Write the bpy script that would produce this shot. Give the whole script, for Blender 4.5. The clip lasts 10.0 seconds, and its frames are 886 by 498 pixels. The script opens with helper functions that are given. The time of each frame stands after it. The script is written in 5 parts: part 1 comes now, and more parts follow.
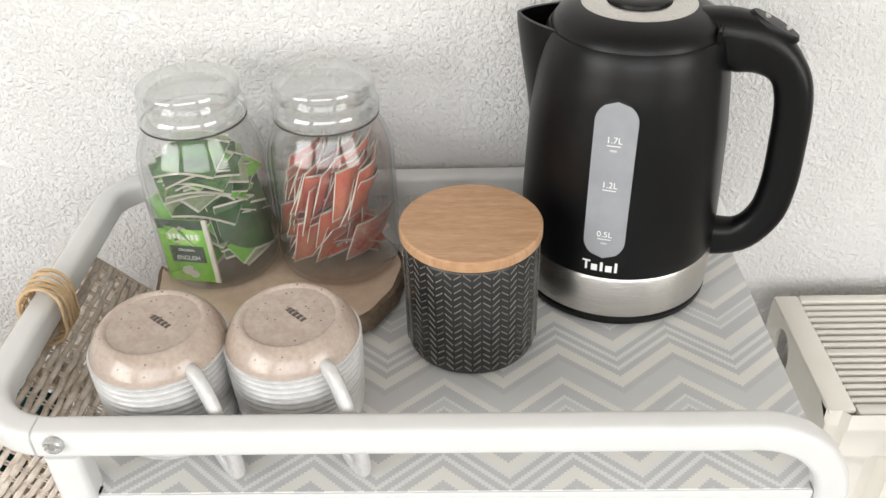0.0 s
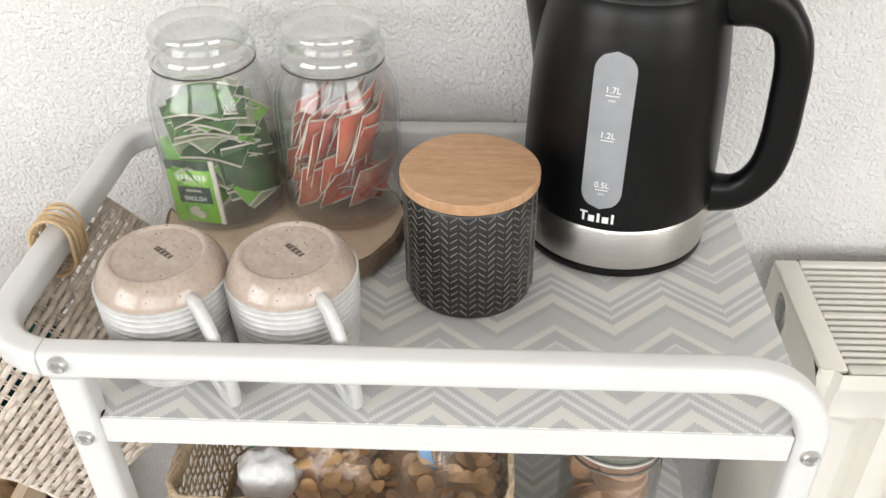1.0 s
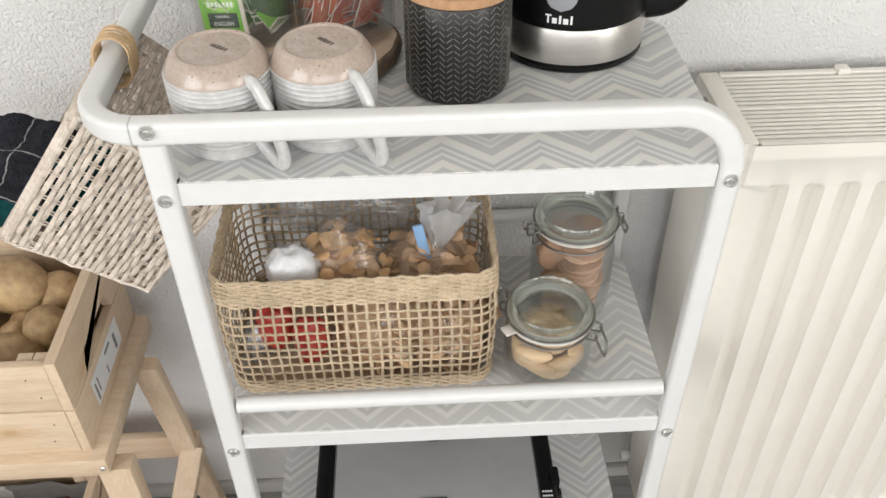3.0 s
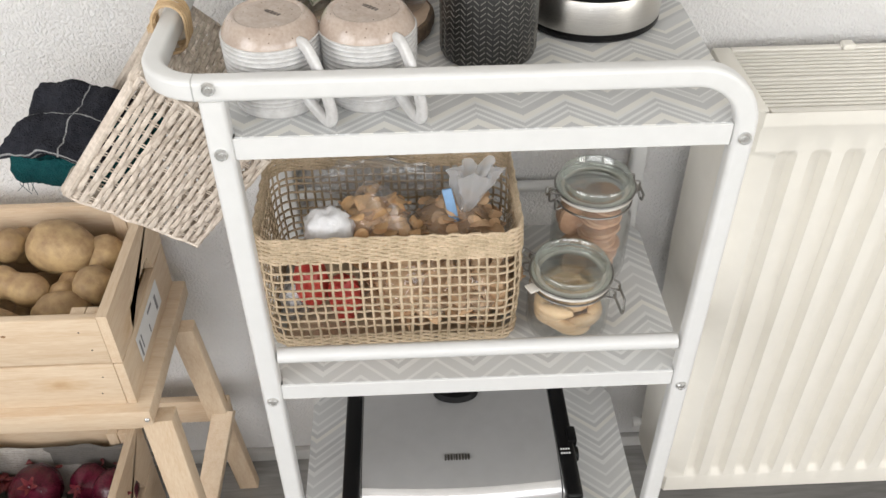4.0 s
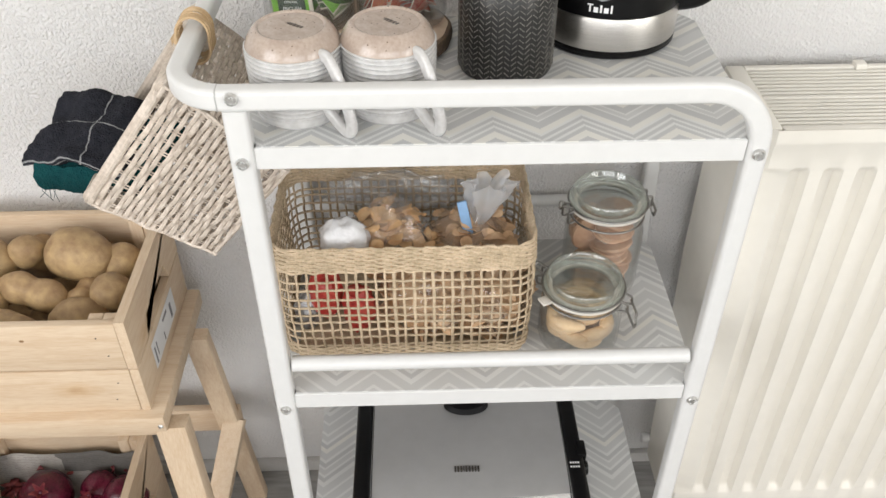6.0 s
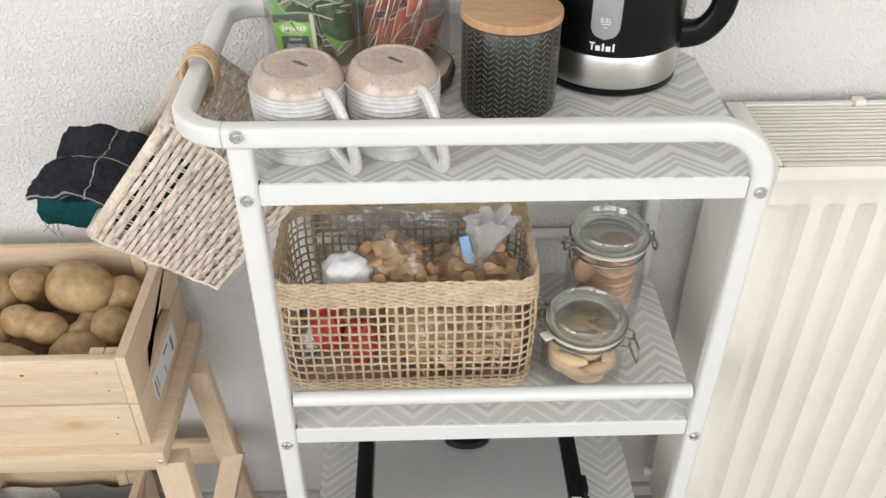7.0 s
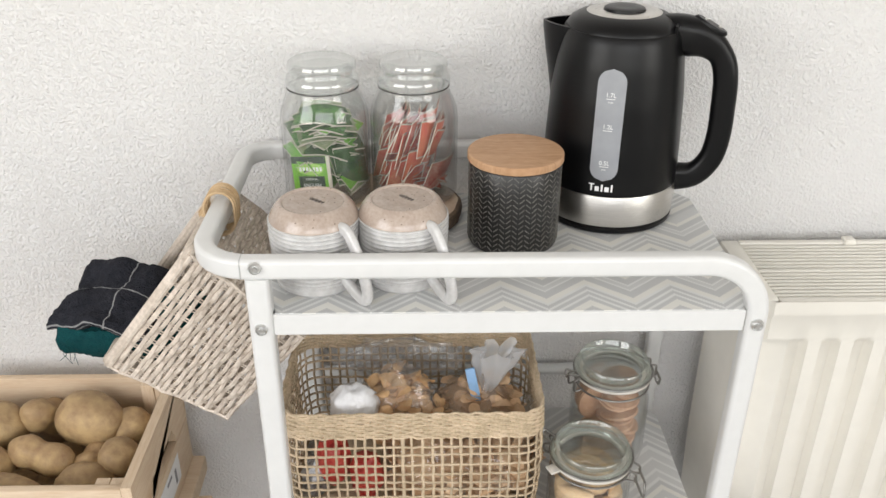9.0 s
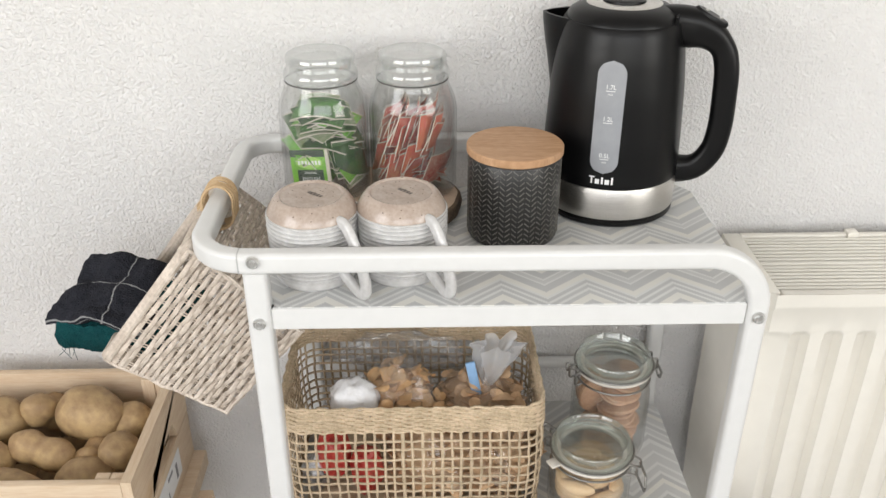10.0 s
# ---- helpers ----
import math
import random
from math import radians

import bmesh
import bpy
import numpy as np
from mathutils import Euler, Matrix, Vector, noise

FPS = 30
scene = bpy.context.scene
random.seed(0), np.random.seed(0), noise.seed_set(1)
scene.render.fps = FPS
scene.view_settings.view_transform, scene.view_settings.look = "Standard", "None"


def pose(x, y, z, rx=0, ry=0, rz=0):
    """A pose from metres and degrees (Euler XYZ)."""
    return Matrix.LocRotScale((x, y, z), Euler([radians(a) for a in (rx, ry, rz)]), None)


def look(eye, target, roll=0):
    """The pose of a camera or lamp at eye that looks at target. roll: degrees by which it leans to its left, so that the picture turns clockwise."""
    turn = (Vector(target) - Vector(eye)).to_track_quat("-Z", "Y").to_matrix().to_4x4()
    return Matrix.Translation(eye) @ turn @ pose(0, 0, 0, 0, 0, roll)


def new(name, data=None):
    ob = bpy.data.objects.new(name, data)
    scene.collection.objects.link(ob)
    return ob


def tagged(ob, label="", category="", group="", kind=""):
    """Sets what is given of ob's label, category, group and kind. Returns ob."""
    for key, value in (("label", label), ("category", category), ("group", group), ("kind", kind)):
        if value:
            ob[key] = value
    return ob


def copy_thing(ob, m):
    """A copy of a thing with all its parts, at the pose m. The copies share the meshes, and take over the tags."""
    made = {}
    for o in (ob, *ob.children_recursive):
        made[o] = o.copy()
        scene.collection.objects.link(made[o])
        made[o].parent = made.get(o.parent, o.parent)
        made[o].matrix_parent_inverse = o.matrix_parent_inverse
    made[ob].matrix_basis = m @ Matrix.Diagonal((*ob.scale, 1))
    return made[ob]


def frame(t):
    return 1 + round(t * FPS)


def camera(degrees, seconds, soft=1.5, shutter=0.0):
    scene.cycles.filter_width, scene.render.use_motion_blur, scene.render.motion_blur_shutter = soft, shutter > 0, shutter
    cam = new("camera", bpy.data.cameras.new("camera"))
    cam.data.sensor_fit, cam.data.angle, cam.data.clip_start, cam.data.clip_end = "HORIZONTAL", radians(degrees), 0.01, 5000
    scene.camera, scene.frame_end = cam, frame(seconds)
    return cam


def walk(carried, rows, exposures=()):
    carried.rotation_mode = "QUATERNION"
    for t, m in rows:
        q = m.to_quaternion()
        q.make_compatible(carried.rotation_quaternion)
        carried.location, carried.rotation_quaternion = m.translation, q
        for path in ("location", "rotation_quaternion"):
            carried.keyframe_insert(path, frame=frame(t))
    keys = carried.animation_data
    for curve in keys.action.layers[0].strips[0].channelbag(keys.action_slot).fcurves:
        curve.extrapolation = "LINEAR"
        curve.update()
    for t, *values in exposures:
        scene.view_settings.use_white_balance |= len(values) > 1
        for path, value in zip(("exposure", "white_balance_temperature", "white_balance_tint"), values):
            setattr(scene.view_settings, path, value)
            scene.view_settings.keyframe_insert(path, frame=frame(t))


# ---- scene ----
cam = camera(54.4, 10.0)
PATH = [
    (0, (0.01, -0.362, 1.35), (-0.038, 1.269, 0.193), -1.8),
    (0.5, (0.015, -0.361, 1.343), (-0.048, 1.261, 0.174), -1.6),
    (1, (0.027, -0.388, 1.335), (-0.068, 1.216, 0.145), -1.0),
    (1.5, (0.021, -0.42, 1.332), (-0.083, 1.163, 0.115), -1.4),
    (2, (-0.006, -0.463, 1.33), (-0.055, 1.107, 0.093), -2.3),
    (2.5, (-0.027, -0.534, 1.328), (-0.005, 1.012, 0.059), -1.9),
    (3, (-0.032, -0.6, 1.326), (0.03, 0.921, 0.029), -0.7),
    (4.5, (-0.076, -0.687, 1.33), (-0.023, 0.844, 0.044), -0.6),
    (5, (-0.075, -0.689, 1.33), (-0.029, 0.853, 0.056), -0.7),
    (6.5, (-0.078, -0.682, 1.335), (-0.031, 0.876, 0.082), 0.1),
    (7, (-0.081, -0.68, 1.34), (-0.031, 0.907, 0.123), 0.1),
    (7.5, (-0.086, -0.684, 1.344), (-0.038, 0.946, 0.187), -0.0),
    (8, (-0.09, -0.698, 1.346), (-0.046, 0.982, 0.262), -0.0),
    (8.5, (-0.089, -0.707, 1.349), (-0.047, 1.022, 0.345), 0.1),
    (9, (-0.087, -0.713, 1.348), (-0.039, 1.052, 0.408), 0.3),
    (9.5, (-0.085, -0.711, 1.348), (-0.042, 1.055, 0.411), 0.2),
    (10, (-0.082, -0.709, 1.346), (-0.043, 1.048, 0.393), -0.0),
]
walk(cam, [(t, look(eye, target, roll)) for t, eye, target, roll in PATH], [(0, 0.60), (1.5, 0.62), (3, 0.45), (5, 0.50), (8, 0.44), (10, 0.42)])

# ---- light ----
world = bpy.data.worlds.new("world")
scene.world = world
world.use_nodes = True
wn = world.node_tree
sky = wn.nodes.new("ShaderNodeTexSky")
sky.sky_type, sky.sun_disc = "NISHITA", False
sky.sun_elevation, sky.sun_rotation = radians(40), radians(200)
wn.links.new(sky.outputs[0], wn.nodes["Background"].inputs[0])
wn.nodes["Background"].inputs[1].default_value = 0.12
sun = new("sun", bpy.data.lights.new("sun", "SUN"))
sun.data.energy, sun.data.angle, sun.data.color = 2.0, radians(0.6), (1, 0.95, 0.88)
sun.matrix_world = look((1.5, -4, 4.5), (0.8, -1, 0))


def area_light(name, eye, target, w, h, power, colour):
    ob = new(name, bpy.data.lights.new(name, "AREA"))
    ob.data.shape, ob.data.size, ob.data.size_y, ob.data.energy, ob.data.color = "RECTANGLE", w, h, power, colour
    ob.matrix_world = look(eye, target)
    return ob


area_light("daylight_west_window", (-1.97, -1.70, 1.62), (0, -0.6, 1.1), 1.7, 1.35, 29, (1.0, 0.975, 0.94))
area_light("daylight_east_window", (2.17, -1.90, 1.62), (0, -0.5, 1.1), 1.45, 1.35, 24.5, (1.0, 0.965, 0.905))
# Added frontal fill; no window is known on the south side.
area_light("south_fill_light", (0.1, -2.77, 1.80), (0.05, 0.3, 0.9), 2.6, 1.20, 25, (1.0, 0.97, 0.925))

# ---- materials ----


def mat(name, colour, rough=0.5, metal=0.0, vary=0.0, scale=30.0, bump=0.0, bump_scale=200.0, second=None, stretch=(1, 1, 1), coat=0.0, rand=0.0, spec=0.5):
    """A painted or natural surface: base colour with two scales of noise, and fine relief."""
    m = bpy.data.materials.new(name)
    m.use_nodes = True
    n, l = m.node_tree.nodes, m.node_tree.links
    p = n["Principled BSDF"]
    p.inputs["Base Color"].default_value = (*colour, 1)
    p.inputs["Roughness"].default_value, p.inputs["Metallic"].default_value = rough, metal
    p.inputs["Coat Weight"].default_value = coat
    p.inputs["Specular IOR Level"].default_value = spec
    tc = n.new("ShaderNodeTexCoord")
    mp = n.new("ShaderNodeMapping")
    mp.inputs["Scale"].default_value = stretch
    l.new(tc.outputs["Object"], mp.inputs["Vector"])
    if vary or second or rand:
        other = second or tuple(c * (1 - vary) for c in colour)
        a, b = n.new("ShaderNodeTexNoise"), n.new("ShaderNodeTexNoise")
        a.inputs["Scale"].default_value, b.inputs["Scale"].default_value = scale, scale * 6
        a.inputs["Detail"].default_value = b.inputs["Detail"].default_value = 4
        l.new(mp.outputs[0], a.inputs["Vector"]), l.new(mp.outputs[0], b.inputs["Vector"])
        add = n.new("ShaderNodeMath")
        add.operation = "ADD"
        l.new(a.outputs[0], add.inputs[0]), l.new(b.outputs[0], add.inputs[1])
        r = n.new("ShaderNodeMapRange")
        r.inputs[1].default_value, r.inputs[2].default_value = 0.75, 1.25
        l.new(add.outputs[0], r.inputs[0])
        mix = n.new("ShaderNodeMix")
        mix.data_type = "RGBA"
        mix.inputs[6].default_value, mix.inputs[7].default_value = (*colour, 1), (*other, 1)
        l.new(r.outputs[0], mix.inputs[0])
        out = mix.outputs[2]
        if rand:
            info, g = n.new("ShaderNodeObjectInfo"), n.new("ShaderNodeNewGeometry")
            s = n.new("ShaderNodeMath")
            s.operation = "ADD"
            l.new(info.outputs["Random"], s.inputs[0]), l.new(g.outputs["Random Per Island"], s.inputs[1])
            rr = n.new("ShaderNodeMapRange")
            rr.inputs[1].default_value, rr.inputs[2].default_value = 0.2, 1.8
            rr.inputs[3].default_value, rr.inputs[4].default_value = 1 - rand, 1 + rand
            l.new(s.outputs[0], rr.inputs[0])
            h = n.new("ShaderNodeHueSaturation")
            l.new(rr.outputs[0], h.inputs["Value"]), l.new(out, h.inputs["Color"])
            out = h.outputs[0]
        l.new(out, p.inputs["Base Color"])
        rg = n.new("ShaderNodeMapRange")
        rg.inputs[3].default_value, rg.inputs[4].default_value = rough * 0.85, min(1, rough * 1.2)
        l.new(b.outputs[0], rg.inputs[0]), l.new(rg.outputs[0], p.inputs["Roughness"])
    if bump:
        t = n.new("ShaderNodeTexNoise")
        t.inputs["Scale"].default_value, t.inputs["Detail"].default_value = bump_scale, 5
        l.new(mp.outputs[0], t.inputs["Vector"])
        bp = n.new("ShaderNodeBump")
        bp.inputs["Strength"].default_value, bp.inputs["Distance"].default_value = 1.0, bump
        l.new(t.outputs[0], bp.inputs["Height"]), l.new(bp.outputs[0], p.inputs["Normal"])
    return m


WHITE_STEEL = mat("white_lacquer", (0.69, 0.69, 0.68), 0.3, vary=0.04, scale=12, bump=0.0002, bump_scale=60)
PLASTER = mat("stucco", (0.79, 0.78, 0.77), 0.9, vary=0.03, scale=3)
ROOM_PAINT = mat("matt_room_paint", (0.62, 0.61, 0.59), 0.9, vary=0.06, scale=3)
FLOOR_GREY = mat("grey_vinyl", (0.30, 0.29, 0.275), 0.55, vary=0.35, scale=3, stretch=(1, 8, 1), bump=0.0005, bump_scale=80)
BASE_GREY = mat("grey_skirting", (0.50, 0.49, 0.47), 0.5, vary=0.1, scale=8)
RAD = mat("cream_enamel", (0.80, 0.77, 0.70), 0.35, vary=0.04, scale=6, bump=0.0002, bump_scale=40)
# Core colour is darkened to paint the shade between the grille slats.
RAD_SHADE = mat("grille_gap_shade", (0.34, 0.32, 0.28), 0.6, vary=0.15)
BLACK = mat("black_plastic", (0.003, 0.003, 0.0034), 0.34, spec=0.27, bump=0.0001, bump_scale=900)
STEEL = mat("brushed_steel", (0.62, 0.60, 0.57), 0.28, 1.0, vary=0.12, scale=20, stretch=(1, 1, 40), bump=0.0001, bump_scale=120)
ZINC = mat("zinc", (0.78, 0.78, 0.77), 0.35, 1.0, vary=0.2, scale=80)
BAMBOO = mat("bamboo", (0.53, 0.325, 0.19), 0.5, second=(0.40, 0.225, 0.115), scale=9, stretch=(2, 14, 2), bump=0.0002, bump_scale=60)


def pine(name, along):
    """Bare pine with its grain along one axis and a few oval knots."""
    m = mat(name, (0.66, 0.53, 0.385), 0.6, second=(0.575, 0.425, 0.285), scale=5, stretch=tuple(2 if i == along else 22 for i in range(3)), bump=0.0004, bump_scale=30, rand=0.07)
    n, l = m.node_tree.nodes, m.node_tree.links
    p = n["Principled BSDF"]
    col = p.inputs["Base Color"].links[0].from_socket
    tc, mp, vo, info = n.new("ShaderNodeTexCoord"), n.new("ShaderNodeMapping"), n.new("ShaderNodeTexVoronoi"), n.new("ShaderNodeObjectInfo")
    mp.inputs["Scale"].default_value = tuple(7 if i == along else 15 for i in range(3))
    off = n.new("ShaderNodeVectorMath")
    off.operation = "SCALE"
    off.inputs[0].default_value = (3.7, 5.1, 7.3)
    l.new(info.outputs["Random"], off.inputs["Scale"]), l.new(off.outputs[0], mp.inputs["Location"])
    l.new(tc.outputs["Object"], mp.inputs["Vector"]), l.new(mp.outputs[0], vo.inputs["Vector"])
    vo.inputs["Scale"].default_value = 1.0
    nz = n.new("ShaderNodeTexNoise")
    nz.inputs["Scale"].default_value = 60
    l.new(tc.outputs["Object"], nz.inputs["Vector"])
    wob = n.new("ShaderNodeMath")
    wob.operation, wob.inputs[1].default_value = "MULTIPLY_ADD", 0.10
    l.new(nz.outputs[0], wob.inputs[0]), l.new(vo.outputs["Distance"], wob.inputs[2])
    ramp = n.new("ShaderNodeValToRGB")
    e = ramp.color_ramp.elements
    e[0].position, e[0].color = 0.07, (0.42, 0.27, 0.17, 1)
    e[1].position, e[1].color = 0.34, (1, 1, 1, 1)
    for pos, c in ((0.13, (0.50, 0.36, 0.25, 1)), (0.155, (0.80, 0.70, 0.58, 1)), (0.21, (0.92, 0.86, 0.78, 1))):
        k = e.new(pos)
        k.color = c
    l.new(wob.outputs[0], ramp.inputs[0])
    few = n.new("ShaderNodeMath")
    few.operation, few.inputs[1].default_value = "LESS_THAN", 0.45
    l.new(vo.outputs["Color"], few.inputs[0])
    mul = n.new("ShaderNodeMix")
    mul.data_type, mul.blend_type = "RGBA", "MULTIPLY"
    l.new(few.outputs[0], mul.inputs[0]), l.new(col, mul.inputs[6]), l.new(ramp.outputs[0], mul.inputs[7])
    l.new(mul.outputs[2], p.inputs["Base Color"])
    return m


PINE, PINE_DEEP, PINE_UP = pine("pine", 0), pine("pine_end_board", 1), pine("pine_upright", 2)
GLAZE = mat("white_glaze", (0.60, 0.595, 0.59), 0.16, second=(0.47, 0.46, 0.45), scale=25, bump=0.0003, bump_scale=90, coat=0.3)
CLAY = mat("beige_clay", (0.47, 0.385, 0.325), 0.24, second=(0.38, 0.30, 0.25), scale=55, bump=0.0003, bump_scale=120, coat=0.4)


def speckle(m, scale, share, dark):
    """Scattered small dark iron specks in a clay."""
    n, l = m.node_tree.nodes, m.node_tree.links
    p = n["Principled BSDF"]
    col = p.inputs["Base Color"].links[0].from_socket
    tc, vo = n.new("ShaderNodeTexCoord"), n.new("ShaderNodeTexVoronoi")
    vo.inputs["Scale"].default_value = scale
    l.new(tc.outputs["Object"], vo.inputs["Vector"])
    near, few, both, mix = n.new("ShaderNodeMath"), n.new("ShaderNodeMath"), n.new("ShaderNodeMath"), n.new("ShaderNodeMix")
    near.operation, near.inputs[1].default_value = "LESS_THAN", 0.22
    few.operation, few.inputs[1].default_value = "LESS_THAN", share
    both.operation, mix.data_type = "MULTIPLY", "RGBA"
    l.new(vo.outputs["Distance"], near.inputs[0]), l.new(vo.outputs["Color"], few.inputs[0])
    l.new(near.outputs[0], both.inputs[0]), l.new(few.outputs[0], both.inputs[1])
    mix.inputs[7].default_value = (*dark, 1)
    l.new(both.outputs[0], mix.inputs[0]), l.new(col, mix.inputs[6]), l.new(mix.outputs[2], p.inputs["Base Color"])


speckle(CLAY, 300, 0.22, (0.16, 0.11, 0.08))
WICKER = mat("pale_wicker", (0.67, 0.59, 0.51), 0.6, second=(0.48, 0.405, 0.335), scale=40, bump=0.0004, bump_scale=250, rand=0.12)
SEAGRASS = mat("seagrass", (0.60, 0.475, 0.335), 0.7, second=(0.40, 0.315, 0.205), scale=60, bump=0.0005, bump_scale=300, rand=0.15)

def zigzag_paper(name, stripes, total, start, pitch=0.0905, shift=0.005, slope=0.88):
    m = bpy.data.materials.new(name)
    m.use_nodes = True
    n, l = m.node_tree.nodes, m.node_tree.links
    p = n["Principled BSDF"]
    p.inputs["Roughness"].default_value = 0.42

    def calc(op, a, b=0.0):
        k = n.new("ShaderNodeMath")
        k.operation = op
        for i, v in enumerate((a, b)):
            if isinstance(v, (int, float)):
                k.inputs[i].default_value = v
            else:
                l.new(v, k.inputs[i])
        return k.outputs[0]

    tc, sep = n.new("ShaderNodeTexCoord"), n.new("ShaderNodeSeparateXYZ")
    l.new(tc.outputs["Object"], sep.inputs[0])
    x = calc("SNAP", calc("ADD", sep.outputs[0], pitch * 20 + shift), 0.0022)
    tri = calc("PINGPONG", x, pitch / 2)
    v = calc("ADD", sep.outputs[1], calc("MULTIPLY", tri, slope))
    u = calc("FRACT", calc("MULTIPLY", calc("ADD", v, total * 20 - start), 1 / total))
    ramp = n.new("ShaderNodeValToRGB")
    ramp.color_ramp.interpolation = "CONSTANT"
    tones = {"g": (0.515, 0.52, 0.52, 1), "l": (0.575, 0.58, 0.575, 1), "w": (0.69, 0.695, 0.685, 1), "c": (0.72, 0.71, 0.67, 1)}
    stops, at = [], 0.0
    for wide, tone in stripes:
        stops.append((at / total / 1000, tones[tone]))
        at += wide
    e = ramp.color_ramp.elements
    e[0].position, e[0].color = stops[0]
    e[1].position, e[1].color = stops[1]
    for pos, c in stops[2:]:
        k = e.new(pos)
        k.color = c
    l.new(u, ramp.inputs[0])
    nz = n.new("ShaderNodeTexNoise")
    nz.inputs["Scale"].default_value, nz.inputs["Detail"].default_value = 14, 6
    l.new(tc.outputs["Object"], nz.inputs["Vector"])
    h = n.new("ShaderNodeHueSaturation")
    mr = n.new("ShaderNodeMapRange")
    mr.inputs[3].default_value, mr.inputs[4].default_value = 0.92, 1.08
    l.new(nz.outputs[0], mr.inputs[0]), l.new(mr.outputs[0], h.inputs["Value"])
    l.new(ramp.outputs[0], h.inputs["Color"]), l.new(h.outputs[0], p.inputs["Base Color"])
    bp = n.new("ShaderNodeBump")
    bp.inputs["Distance"].default_value = 0.0006
    l.new(nz.outputs[0], bp.inputs["Height"]), l.new(bp.outputs[0], p.inputs["Normal"])
    return m


PAPER = zigzag_paper("zigzag_paper", ((11, "c"), (7, "g"), (4, "w"), (6, "g"), (4, "w"), (6, "g"), (4, "w"), (9, "c"), (13, "g"), (3, "w"), (7, "l"), (3, "w"), (12, "g"), (7, "c"), (19, "l"), (7, "g")), 0.122, 0.015, 0.088, 0.007, 0.85)
BROAD_PAPER = zigzag_paper("broad_zigzag_paper", ((17, "l"), (5, "w"), (15, "l"), (9, "w"), (8, "g"), (5, "w"), (10, "l"), (4, "w"), (9, "g"), (6, "w"), (13, "l"), (9, "c"), (8, "g"), (6, "w"), (11, "l"), (6, "w")), 0.141, 0.0175)


def clear_glass(name, tint, gloss=0.035, rough=0.02, thick=0.0, edge=0.65, haze=0.0):
    """Thin glass: lets light straight through and mirrors by its angle; thick mixes in true refraction."""
    m = bpy.data.materials.new(name)
    m.use_nodes = True
    n, l = m.node_tree.nodes, m.node_tree.links
    n.remove(n["Principled BSDF"])
    tr, gl, lw, mx = n.new("ShaderNodeBsdfTransparent"), n.new("ShaderNodeBsdfGlossy"), n.new("ShaderNodeLayerWeight"), n.new("ShaderNodeMixShader")
    tr.inputs[0].default_value = (*tint, 1)
    gl.inputs["Roughness"].default_value, lw.inputs[0].default_value = rough, 0.5
    pw, fr = n.new("ShaderNodeMath"), n.new("ShaderNodeMapRange")
    pw.operation, pw.inputs[1].default_value = "POWER", 3.0
    fr.inputs[3].default_value, fr.inputs[4].default_value = gloss, edge
    l.new(lw.outputs["Facing"], pw.inputs[0]), l.new(pw.outputs[0], fr.inputs[0])
    body = tr.outputs[0]
    if thick:
        g2, m2 = n.new("ShaderNodeBsdfGlass"), n.new("ShaderNodeMixShader")
        g2.inputs[0].default_value, g2.inputs["IOR"].default_value, g2.inputs["Roughness"].default_value = (*tint, 1), 1.45, 0.02
        m2.inputs[0].default_value = thick
        l.new(tr.outputs[0], m2.inputs[1]), l.new(g2.outputs[0], m2.inputs[2])
        body = m2.outputs[0]
    if haze:
        d, m3 = n.new("ShaderNodeBsdfDiffuse"), n.new("ShaderNodeMixShader")
        d.inputs[0].default_value = (0.9, 0.9, 0.9, 1)
        m3.inputs[0].default_value = haze
        l.new(body, m3.inputs[1]), l.new(d.outputs[0], m3.inputs[2])
        body = m3.outputs[0]
    l.new(fr.outputs[0], mx.inputs[0]), l.new(body, mx.inputs[1]), l.new(gl.outputs[0], mx.inputs[2])
    l.new(mx.outputs[0], n["Material Output"].inputs[0])
    return m


GLASS = clear_glass("jar_glass", (0.985, 0.99, 0.988), 0.045, edge=0.9, haze=0.02)
LID_GLASS = clear_glass("lid_glass", (0.97, 0.985, 0.98), 0.16, thick=0.12, edge=0.9, haze=0.10)
CLIP_LID = clear_glass("clip_lid_glass", (0.945, 0.975, 0.958), 0.09, thick=0.28, edge=0.9, haze=0.02)
FILM = clear_glass("plastic_film", (0.95, 0.95, 0.95), 0.06, 0.14, edge=0.5, haze=0.06)


def add_stucco(m):
    """Sprayed plaster: scattered small drops over a finer grain, as relief."""
    n, l = m.node_tree.nodes, m.node_tree.links
    tc = n.new("ShaderNodeTexCoord")
    drops, grain = n.new("ShaderNodeTexNoise"), n.new("ShaderNodeTexNoise")
    drops.inputs["Scale"].default_value, drops.inputs["Detail"].default_value, drops.inputs["Distortion"].default_value = 300, 3.0, 0.0
    grain.inputs["Scale"].default_value, grain.inputs["Detail"].default_value = 520, 4
    l.new(tc.outputs["Object"], drops.inputs["Vector"]), l.new(tc.outputs["Object"], grain.inputs["Vector"])
    r = n.new("ShaderNodeMapRange")
    r.inputs[1].default_value, r.inputs[2].default_value = 0.40, 0.70
    l.new(drops.outputs[0], r.inputs[0])
    k = n.new("ShaderNodeMath")
    k.operation, k.inputs[1].default_value = "MULTIPLY", 0.35
    l.new(grain.outputs[0], k.inputs[0])
    s = n.new("ShaderNodeMath")
    s.operation = "ADD"
    l.new(r.outputs[0], s.inputs[0]), l.new(k.outputs[0], s.inputs[1])
    b = n.new("ShaderNodeBump")
    b.inputs["Strength"].default_value, b.inputs["Distance"].default_value = 1.0, 0.0015
    l.new(s.outputs[0], b.inputs["Height"]), l.new(b.outputs[0], n["Principled BSDF"].inputs["Normal"])


add_stucco(PLASTER)

# ---- building helpers ----


